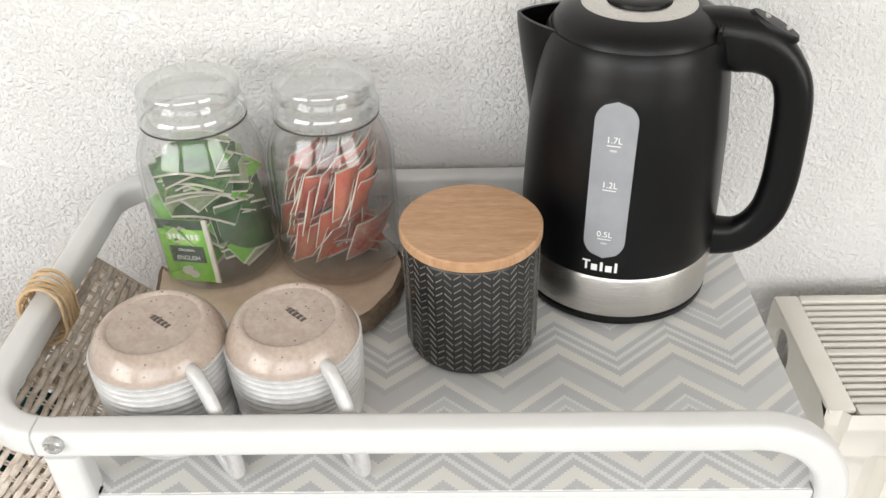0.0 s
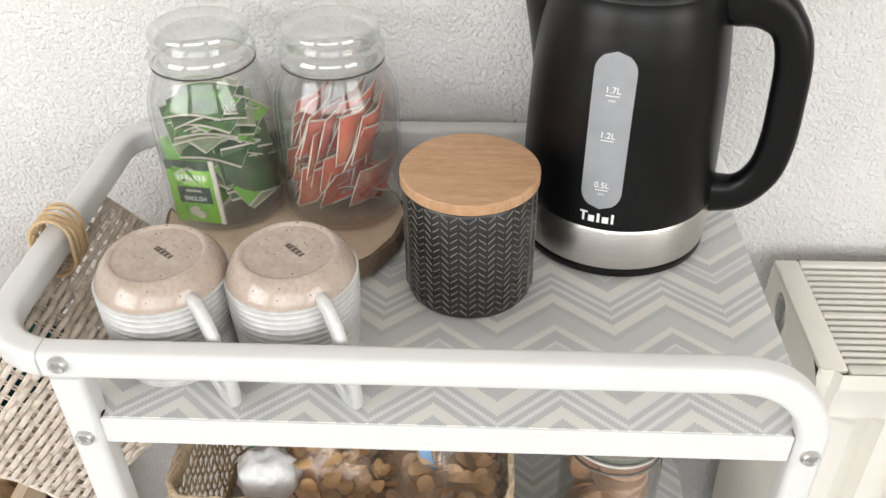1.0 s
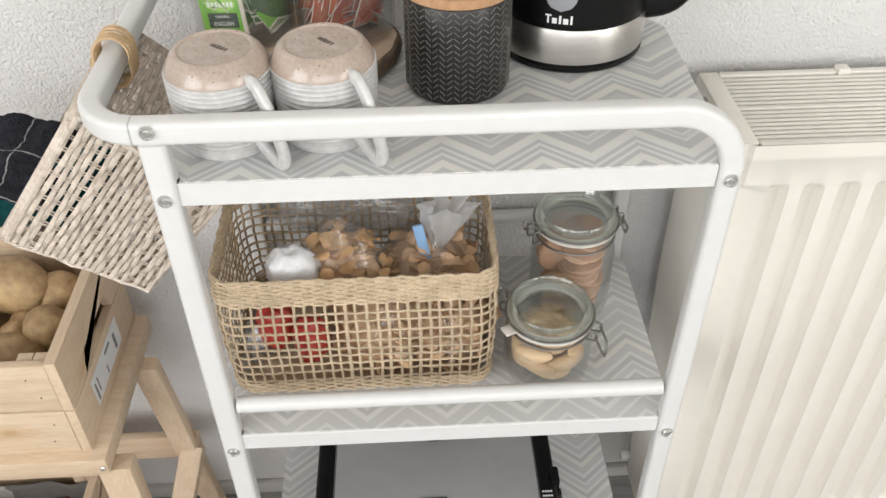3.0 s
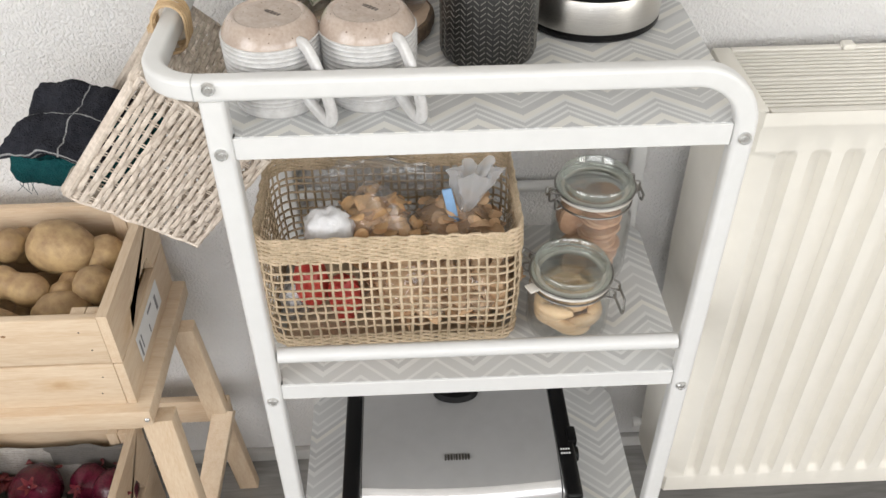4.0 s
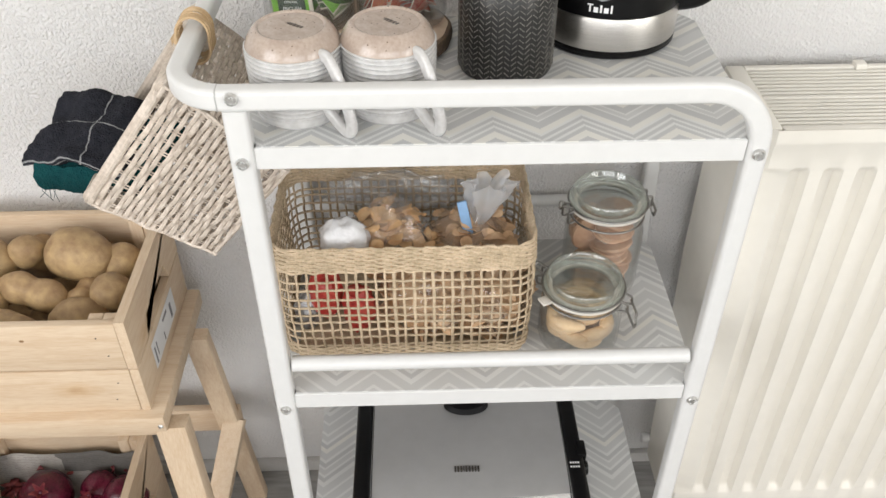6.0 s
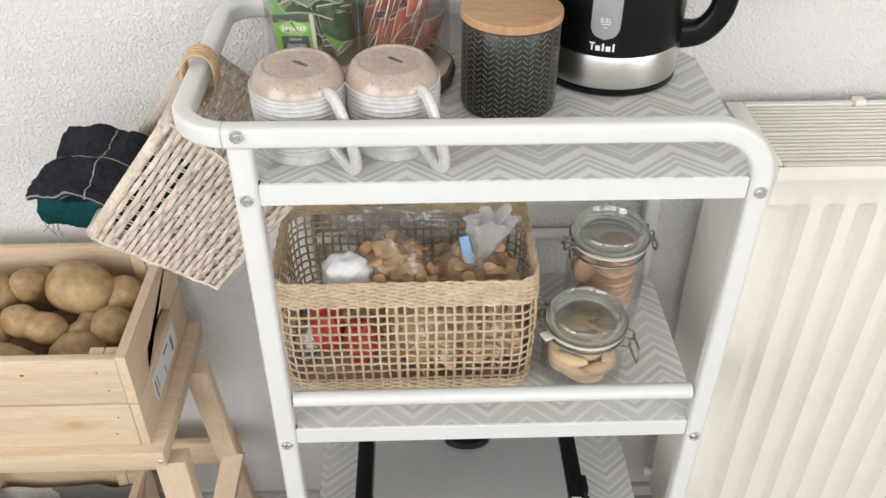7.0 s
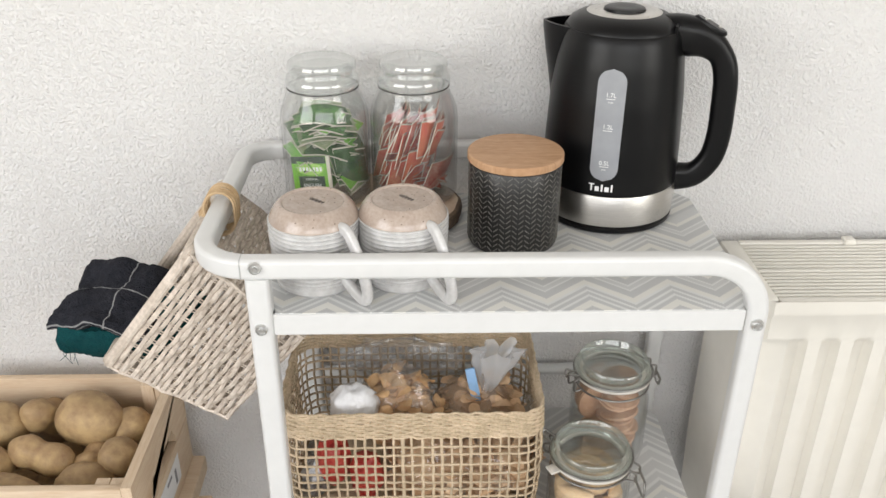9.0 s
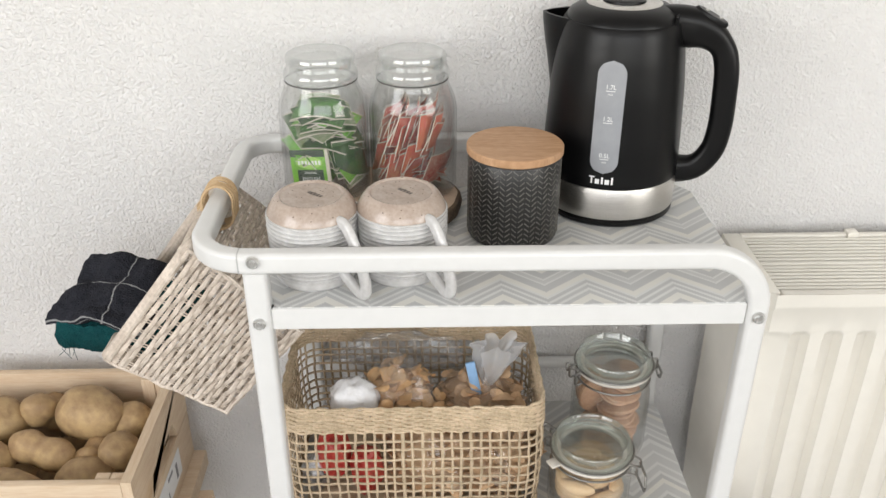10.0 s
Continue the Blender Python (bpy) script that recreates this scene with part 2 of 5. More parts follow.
def finish(bm, material, smooth=True, name="mesh"):
    bmesh.ops.recalc_face_normals(bm, faces=bm.faces[:])
    me = bpy.data.meshes.new(name)
    bm.to_mesh(me)
    bm.free()
    for p in me.polygons:
        p.use_smooth = smooth
    me.materials.append(material)
    if smooth:
        me.set_sharp_from_angle(angle=radians(38))
    return me


def part(name, bm, material, parent=None, label="", smooth=True, kind=""):
    ob = new(name, finish(bm, material, smooth, name) if isinstance(bm, bmesh.types.BMesh) else bm)
    if parent:
        ob.parent = parent
    return tagged(ob, label, kind=kind)


def thing(name, label, category, at=(0, 0, 0), group="", turn=0):
    ob = new(name)
    ob.empty_display_size = 0.05
    ob.matrix_basis = pose(*at, 0, 0, turn)
    return tagged(ob, label, category, group)


def box(x0, x1, y0, y1, z0, z1, bevel=0.0, seg=2, bm=None):
    own = bm is None
    bm = bm or bmesh.new()
    made = bmesh.ops.create_cube(bm, size=1, matrix=Matrix.Translation(((x0 + x1) / 2, (y0 + y1) / 2, (z0 + z1) / 2)) @ Matrix.Diagonal((abs(x1 - x0), abs(y1 - y0), abs(z1 - z0), 1)))
    if bevel:
        edges = {e for v in made["verts"] for e in v.link_edges}
        bmesh.ops.bevel(bm, geom=list(edges), offset=bevel, segments=seg, affect="EDGES", profile=0.5)
    return bm


def lathe(profile, seg=48, bm=None, m=None, flat=1.0):
    """Turns (radius, z) pairs about the z axis; flat squeezes y."""
    bm = bm or bmesh.new()
    m = m or Matrix()
    rings = []
    for r, z in profile:
        if r < 1e-6:
            rings.append([bm.verts.new(m @ Vector((0, 0, z)))])
        else:
            rings.append([bm.verts.new(m @ Vector((r * math.cos(a), r * flat * math.sin(a), z))) for a in (2 * math.pi * i / seg for i in range(seg))])
    for a, b in zip(rings, rings[1:]):
        for i in range(seg):
            j = (i + 1) % seg
            f = [a[i % len(a)], a[j % len(a)], b[j % len(b)], b[i % len(b)]]
            f = list(dict.fromkeys(f))
            if len(f) > 2:
                bm.faces.new(f)
    return bm


def ring_section(r, n=10, rx=None):
    return [(math.cos(2 * math.pi * i / n) * (rx or r), math.sin(2 * math.pi * i / n) * r) for i in range(n)]


def round_rect(w, h, r, k=4):
    pts = []
    for cx, cy, a0 in ((w / 2 - r, h / 2 - r, 0), (-w / 2 + r, h / 2 - r, 90), (-w / 2 + r, -h / 2 + r, 180), (w / 2 - r, -h / 2 + r, 270)):
        pts += [(cx + r * math.cos(radians(a0 + 90 * i / k)), cy + r * math.sin(radians(a0 + 90 * i / k))) for i in range(k + 1)]
    return pts


def sweep(path, section, bm=None, closed=False, up=(0, 0, 1), caps=True, scales=None):
    """Carries a section along a path, keeping it from twisting."""
    bm = bm or bmesh.new()
    path = [Vector(p) for p in path]
    n = len(path)
    rings, side = [], None
    for i, p in enumerate(path):
        a = path[(i - 1) % n] if closed or i else path[0]
        b = path[(i + 1) % n] if closed or i < n - 1 else path[-1]
        t = (b - a).normalized()
        if side is None:
            side = t.cross(Vector(up))
            if side.length < 1e-4:
                side = t.cross(Vector((1, 0, 0)))
        side = (side - t * side.dot(t)).normalized()
        top = side.cross(t)
        k = scales[i] if scales else 1
        rings.append([bm.verts.new(p + side * (u * k) + top * (v * k)) for u, v in section])
    m = len(section)
    for i in range(n if closed else n - 1):
        a, b = rings[i], rings[(i + 1) % n]
        for j in range(m):
            bm.faces.new((a[j], a[(j + 1) % m], b[(j + 1) % m], b[j]))
    if caps and not closed:
        bm.faces.new(rings[0][::-1]), bm.faces.new(rings[-1])
    return bm


def bend(points, radius, k=8):
    """A polyline with its inner corners rounded."""
    pts = [Vector(p) for p in points]
    out = [pts[0]]
    radii = radius if isinstance(radius, tuple) else (radius,) * len(pts)
    for a, b, c, radius in zip(pts, pts[1:], pts[2:], radii):
        u, v = (a - b).normalized(), (c - b).normalized()
        ang = u.angle(v)
        d = radius / math.tan(ang / 2)
        s, e = b + u * d, b + v * d
        centre = b + (u + v).normalized() * (radius / math.sin(ang / 2))
        for i in range(k + 1):
            q = s.lerp(e, i / k)
            out.append(centre + (q - centre).normalized() * radius)
    return out + [pts[-1]]


def spline(points, k=6):
    """A smooth curve through points, k steps between each two."""
    p = [Vector(q) for q in points]
    p = [2 * p[0] - p[1]] + p + [2 * p[-1] - p[-2]]
    out = []
    for a, b, c, d in zip(p, p[1:], p[2:], p[3:]):
        for i in range(k):
            s = i / k
            out.append(0.5 * (2 * b + (c - a) * s + (2 * a - 5 * b + 4 * c - d) * s * s + (3 * b - a - 3 * c + d) * s ** 3))
    return out + [p[-2]]


FLOOR, WALL = -0.028, 0.335
TOP, MID, LOW = 0.895, 0.55, 0.195

# ---- the room ----
part("floor", box(-2.1, 2.3, -2.8, WALL, FLOOR - 0.05, FLOOR), FLOOR_GREY, label="grey vinyl floor", kind="structure")
part("wall_north", box(-2.1, 2.3, WALL, WALL + 0.12, FLOOR - 0.05, 2.6), PLASTER, label="white stucco wall with a grainy plaster finish", kind="structure")
part("baseboard", box(-2.0, 2.2, WALL - 0.012, WALL, FLOOR, FLOOR + 0.028, 0.002), BASE_GREY, label="low grey skirting along the wall", kind="structure")
bm = bmesh.new()
for a in ((2.2, 2.3, -2.9, -2.7, FLOOR - 0.05, 2.6), (2.2, 2.3, -1.1, WALL, FLOOR - 0.05, 2.6), (2.2, 2.3, -2.7, -1.1, FLOOR - 0.05, 0.95), (2.2, 2.3, -2.7, -1.1, 2.3, 2.6)):
    box(*a, bm=bm)
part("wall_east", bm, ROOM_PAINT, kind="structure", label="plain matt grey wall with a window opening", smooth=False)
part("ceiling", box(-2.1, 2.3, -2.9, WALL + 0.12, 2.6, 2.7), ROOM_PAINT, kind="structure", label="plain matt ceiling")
bm = bmesh.new()
for a in ((-2.1, -2.0, -2.9, -2.6, FLOOR - 0.05, 2.6), (-2.1, -2.0, -0.8, WALL, FLOOR - 0.05, 2.6), (-2.1, -2.0, -2.6, -0.8, FLOOR - 0.05, 0.95), (-2.1, -2.0, -2.6, -0.8, 2.35, 2.6)):
    box(*a, bm=bm)
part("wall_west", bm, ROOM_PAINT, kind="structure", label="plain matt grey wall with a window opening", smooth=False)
# Unseen south wall, with an opening added for the fill light.
bm = bmesh.new()
for a in ((-2.0, -1.25, -2.9, -2.8, FLOOR - 0.05, 2.6), (1.45, 2.2, -2.9, -2.8, FLOOR - 0.05, 2.6), (-1.25, 1.45, -2.9, -2.8, FLOOR - 0.05, 1.15), (-1.25, 1.45, -2.9, -2.8, 2.42, 2.6)):
    box(*a, bm=bm)
part("wall_south", bm, ROOM_PAINT, kind="structure", label="plain matt wall with a wide opening for the fill light", smooth=False)

# ---- trolley ----
TUBE = round_rect(0.0216, 0.0194, 0.0050, 5)
LEG = round_rect(0.0236, 0.0202, 0.0048, 5)
FRONT, BACK, SIDE = 0.0105, 0.3145, 0.2455


def shelf_board(x0, x1, y0, y1, z0, z1):
    """A board with its two front corners notched for the legs and its back corners cut off."""
    c, w = 0.022, 0.0182
    ring = [(x0 + w, y0), (x1 - w, y0), (x1 - w, y0 + 0.006), (x1, y0 + 0.006), (x1, y1 - c), (x1 - c * 0.75, y1), (x0 + c * 0.75, y1), (x0, y1 - c), (x0, y0 + 0.006), (x0 + w, y0 + 0.006)]
    bm = bmesh.new()
    lo, hi = [bm.verts.new((x, y, z0)) for x, y in ring], [bm.verts.new((x, y, z1)) for x, y in ring]
    n = len(ring)
    for i in range(n):
        bm.faces.new((lo[i], lo[(i + 1) % n], hi[(i + 1) % n], hi[i]))
    bm.faces.new(hi), bm.faces.new(lo[::-1])
    bmesh.ops.triangulate(bm, faces=[f for f in bm.faces if len(f.verts) > 4])
    return bm


JOINT = mat("seam_grey", (0.45, 0.45, 0.44), 0.4)


def build_trolley():
    t = thing("serving_trolley", "white lacquered tubular steel three-tier serving trolley with papered shelves", "trolley", (0, 0, FLOOR))
    f = -FLOOR
    z = 0.9450 + f
    rail = bend([(SIDE, FRONT, 0.075), (SIDE, FRONT, z), (-0.305, FRONT, z), (-0.305, BACK, z), (SIDE, BACK, z), (SIDE, BACK, 0.075)], (0.056, 0.052, 0.036, 0.056), 10)
    part("handle_rail", sweep(rail, TUBE, up=(0, 1, 0)), WHITE_STEEL, t)
    for y in (FRONT, BACK):
        part("leg", sweep([(-SIDE, y, 0.075), (-SIDE, y, z - 0.0098)], LEG, up=(0, 1, 0)), WHITE_STEEL, t)
    for zz, shift in ((TOP, (0, 0)), (MID, (0.045, 0.0)), (LOW, (-0.01, 0.11))):
        zz += f
        bm = box(-0.2340, 0.2340, 0.004, 0.016, zz - 0.0245, zz - 0.0008, 0.001, 1)
        part("shelf_edge", bm, WHITE_STEEL, t, smooth=False)
        ox, oy = shift
        shelf = part("shelf", shelf_board(-0.250 - ox, 0.250 - ox, 0.0062 - oy, 0.289 - oy, zz - 0.020, zz), PAPER if zz > 0.9 else BROAD_PAPER, t, "shelf covered with grey zigzag adhesive paper")
        shelf.location = (ox, oy, 0)
    for y in (FRONT, BACK):
        part("tube_joint", sweep([(-0.2605, y, z), (-0.2595, y, z)], [(a * 1.02, b * 1.02) for a, b in TUBE], up=(0, 1, 0)), JOINT, t, "fine seam where the grip is pushed on")
    part("front_bar", sweep([(-0.231, FRONT, 0.596 + f), (0.231, FRONT, 0.596 + f)], ring_section(0.0094, 16)), WHITE_STEEL, t)
    part("back_bar", sweep([(-0.231, BACK, 0.601 + f), (0.231, BACK, 0.601 + f)], ring_section(0.0088, 16)), WHITE_STEEL, t)
    screw = lathe([(0, 0.0035), (0.0022, 0.0035), (0.0026, 0.0015), (0.0042, 0.0015), (0.0052, 0.0035), (0.0062, 0.0022), (0.0066, 0)], 20)
    me = finish(screw, ZINC, name="screw")
    for x, zz in ((-SIDE, 0.9488), (-SIDE, 0.88), (SIDE, 0.88), (-SIDE, 0.527), (SIDE, 0.527), (-SIDE, 0.18), (SIDE, 0.18)):
        s = part("screw", me, None, t)
        s.matrix_basis = pose(x, 0.0004, zz + f, 90, 0, 0)
    for x in (-SIDE, SIDE):
        for y in (FRONT, BACK):
            w = part("caster", lathe([(0, -0.011), (0.028, -0.011), (0.033, -0.007), (0.033, 0.007), (0.028, 0.011), (0, 0.011)], 28, m=pose(x, y, 0.033, 90, 0, 0)), BLACK, t)
            part("fork", sweep([(x, y, 0.033), (x, y, 0.08)], round_rect(0.03, 0.012, 0.004)), ZINC, t)
    return t


build_trolley()


def patch(r_of_z, ang, w, z0, z1, lift, seg=10, stadium=True, rows=40, bm=None, a_off=0.0):
    """A thin panel laid on a turned body, centred on the angle ang, w wide, with rounded ends."""
    bm = bm or bmesh.new()
    grid = []
    for i in range(rows + 1):
        z = z0 + (z1 - z0) * i / rows
        h = w / 2
        if stadium:
            d = max(0, (w / 2) - min(z - z0, z1 - z))
            h = math.sqrt(max((w / 2) ** 2 - d * d, 1e-8))
        r = r_of_z(z) + lift
        grid.append([bm.verts.new((r * math.cos(ang + (a_off + h * (2 * j / seg - 1)) / r), r * math.sin(ang + (a_off + h * (2 * j / seg - 1)) / r), z)) for j in range(seg + 1)])
    for a, b in zip(grid, grid[1:]):
        for j in range(seg):
            bm.faces.new((a[j], a[j + 1], b[j + 1], b[j]))
    return bm


def lettering(text, size, material, parent, m, name="lettering"):
    cu = bpy.data.curves.new(name, "FONT")
    cu.body, cu.size, cu.align_x, cu.align_y, cu.extrude = text, size, "CENTER", "CENTER", 0.0001
    tmp = new(name, cu)
    me = bpy.data.meshes.new_from_object(tmp.evaluated_get(bpy.context.evaluated_depsgraph_get()))
    bpy.data.objects.remove(tmp)
    me.materials.append(material)
    ob = new(name, me)
    ob.parent, ob.matrix_basis = parent, m
    return ob


WHITE_INK = mat("white_ink", (0.8, 0.8, 0.8), 0.5)
DARK_INK = mat("dark_ink", (0.05, 0.045, 0.04), 0.6)
GREY_WINDOW = mat("frosted_gauge", (0.30, 0.31, 0.33), 0.3, second=(0.26, 0.27, 0.29), scale=12)

# ---- kettle ----
KETTLE_LINE = [(0.0765, 0.0), (0.0795, 0.047), (0.0785, 0.09), (0.0755, 0.15), (0.0715, 0.19), (0.067, 0.216), (0.0645, 0.223)]


def kettle_r(z):
    for (r0, z0), (r1, z1) in zip(KETTLE_LINE, KETTLE_LINE[1:]):
        if z <= z1:
            return r0 + (r1 - r0) * (z - z0) / (z1 - z0)
    return KETTLE_LINE[-1][0]


def build_kettle():
    k = thing("electric_kettle", "matt black plastic electric kettle with a brushed steel band, standing upright", "kettle", (0.1385, 0.2465, TOP), turn=-17)
    part("base", lathe([(0, 0), (0.0755, 0), (0.0782, 0.0025), (0.0785, 0.0065), (0.0770, 0.0078), (0.0770, 0.0090), (0.0, 0.0105)], 72), BLACK, k)
    part("steel_band", lathe([(0.0765, 0.0092), (0.0786, 0.0102), (0.0797, 0.045), (0.0785, 0.047), (0.07, 0.047)], 96), STEEL, k, "brushed stainless steel band")
    prof = [(0.07, 0.047), (0.0788, 0.0475)] + [(kettle_r(z), z) for z in np.linspace(0.05, 0.221, 24)] + [(0.0635, 0.2235), (0.058, 0.222)]
    part("body", lathe(prof, 96), BLACK, k)
    part("lid", lathe([(0.06, 0.221), (0.0628, 0.2225), (0.0622, 0.2255), (0.058, 0.2315), (0.050, 0.2362), (0.043, 0.2385), (0.041, 0.2388), (0, 0.2385)], 72), BLACK, k)
    part("lid_ring", lathe([(0.0235, 0.2385), (0.0238, 0.2402), (0.040, 0.2398), (0.0415, 0.2388)], 64), STEEL, k, "brushed steel ring on the lid")
    part("lid_button", lathe([(0.023, 0.2385), (0.0225, 0.2425), (0.0205, 0.2435), (0.010, 0.2432), (0, 0.243)], 48), BLACK, k)
    part("lid_hinge", sweep([(0.0585, -0.026, 0.2262), (0.0605, 0.0, 0.2285), (0.0585, 0.026, 0.2262)], round_rect(0.003, 0.010, 0.0012, 2)), BLACK, k)
    # spout, opposite to the handle
    bm = bmesh.new()
    outer, inner = [], []
    n, rows = 14, 12
    for i in range(rows + 1):
        s = i / rows
        z = 0.128 + 0.096 * s
        for ring, inset in ((outer, 0), (inner, 0.0028)):
            row = []
            for j in range(n + 1):
                a = 2 * j / n - 1
                half = 0.010 + 0.024 * s - inset
                out = (0.0265 * s ** 1.25) * (1 - abs(a) ** 1.35)
                r = kettle_r(z) - 0.0015 + out - inset
                y = half * a
                row.append(bm.verts.new((-math.sqrt(max(r * r - y * y, 1e-6)), y, z)))
            ring.append(row)
    for ring in (outer, inner):
        for a, b in zip(ring, ring[1:]):
            for j in range(n):
                bm.faces.new((a[j], a[j + 1], b[j + 1], b[j]))
    for j in range(n):
        bm.faces.new((outer[-1][j], outer[-1][j + 1], inner[-1][j + 1], inner[-1][j]))
    part("spout", bm, BLACK, k)
    # handle
    path = spline([(0.044, 0, 0.2165), (0.068, 0, 0.2170), (0.092, 0, 0.2110), (0.1095, 0, 0.1965), (0.1172, 0, 0.174), (0.1195, 0, 0.138), (0.1195, 0, 0.104), (0.1140, 0, 0.076), (0.097, 0, 0.055), (0.066, 0, 0.049)], 5)
    scales = [1.0 + 0.62 * max(0, min(1, (0.108 - p.x) / 0.03)) * (1 if p.z > 0.15 else 0.35) for p in path]
    part("handle", sweep(path, round_rect(0.027, 0.0205, 0.0092, 6), up=(0, 1, 0), scales=scales), BLACK, k)
    bm = lathe([(0, -0.002), (0.020, -0.002), (0.0205, 0.002), (0.0185, 0.0045), (0, 0.005)], 32, flat=0.5)
    bm.transform(pose(0.093, 0, 0.2275, 0, 27, 0))
    part("switch", bm, BLACK, k)
    bm = bmesh.new()
    for x in (0.086, 0.101):
        lathe([(0, 0.0062), (0.0022, 0.006), (0.0024, 0.003)], 12, bm=bm, m=pose(x, 0, 0.2275 + (0.093 - x) * 0.5, 0, 27, 0))
    part("switch_mark", bm, STEEL, k)
    # water gauge on the side that faces the room
    a = -math.pi / 2
    part("gauge_rim", patch(kettle_r, a, 0.0335, 0.0655, 0.1945, 0.0004), BLACK, k)
    g = part("water_gauge", patch(kettle_r, a, 0.031, 0.067, 0.193, 0.0010), GREY_WINDOW, k, "translucent grey water gauge")

    def on_side(z, x=0.0, lift=0.0016):
        r = kettle_r(z) + lift
        return pose(x, -math.sqrt(r * r - x * x), z, 86, 0, math.degrees(x / r))

    for text, z, size in (("1.7L", 0.165, 0.0068), ("max", 0.1575, 0.0032), ("1.2L", 0.130, 0.0068), ("0.5L", 0.0885, 0.0068), ("min", 0.081, 0.0032)):
        lettering(text, size, WHITE_INK, k, on_side(z))
    for z in (0.1605, 0.1255, 0.084):
        part("gauge_mark", patch(kettle_r, a, 0.010, z, z + 0.0007, 0.0016, 4, False, 1), WHITE_INK, k)
    # maker's mark as plain bars
    bm = bmesh.new()
    for x, w, z0, z1 in ((-0.0118, 0.0062, 0.0617, 0.0633), (-0.0118, 0.0018, 0.0545, 0.0617), (-0.0055, 0.0048, 0.0545, 0.0602), (0.0000, 0.0022, 0.0545, 0.0628), (0.0055, 0.0050, 0.0545, 0.0602), (0.0110, 0.0020, 0.0545, 0.0632)):
        patch(kettle_r, a, w, z0, z1, 0.0007, 2, False, 1, bm, x)
    part("maker_mark", bm, WHITE_INK, k)


build_kettle()

# ---- canister ----
CERAMIC = mat("black_ceramic", (0.018, 0.0175, 0.017), 0.32, vary=0.3, scale=40, bump=0.0003, bump_scale=300)
RIDGE = mat("worn_black_ridge", (0.21, 0.20, 0.18), 0.4, vary=0.35, scale=120, rand=0.3)


def build_canister():
    c = thing("storage_canister", "black ceramic canister with embossed arrow pattern and bamboo lid", "canister", (0.0155, 0.1625, TOP))
    line = [(0.046, 0), (0.0488, 0.0018), (0.0500, 0.006), (0.0508, 0.05), (0.0508, 0.0955), (0.0500, 0.097), (0.047, 0.097), (0.046, 0.085)]
    part("body", lathe([(0, 0)] + line, 96), CERAMIC, c)
    bm = bmesh.new()
    cols, rows = 46, 15
    for i in range(cols):
        for j in range(rows):
            a0 = 2 * math.pi * i / cols
            rise = 0.0044 * (1 if i % 2 else -1)
            z = 0.0055 + 0.00607 * j + (0.003 if i % 2 else 0.003)
            d = 2 * math.pi / cols * 0.37
            q = []
            for s, zz in ((-1, z - rise / 2), (1, z + rise / 2)):
                for dz in (-0.00055, 0.00055):
                    for r in (0.0503, 0.05125):
                        a = a0 + s * d
                        q.append(bm.verts.new((r * math.cos(a), r * math.sin(a), zz + dz * (1.35 if r < 0.0508 else 0.8))))
            v = q
            for f in ((1, 3, 7, 5), (0, 1, 5, 4), (2, 6, 7, 3), (0, 2, 3, 1), (4, 5, 7, 6)):
                bm.faces.new([v[k] for k in f])
    part("embossed_pattern", bm, RIDGE, c, "raised arrow ridges", smooth=False, kind="stuff")
    part("seal", lathe([(0.046, 0.0965), (0.0498, 0.0972), (0.0498, 0.0985), (0.046, 0.099)], 64), FILM, c)
    part("lid", lathe([(0, 0.0985), (0.0512, 0.0985), (0.0526, 0.0998), (0.0526, 0.1066), (0.0515, 0.1077), (0, 0.1079)], 96), BAMBOO, c, "round bamboo lid")


build_canister()

# ---- upturned mugs ----
STAMP = mat("brown_stamp", (0.10, 0.08, 0.07), 0.5, vary=0.3, scale=200)


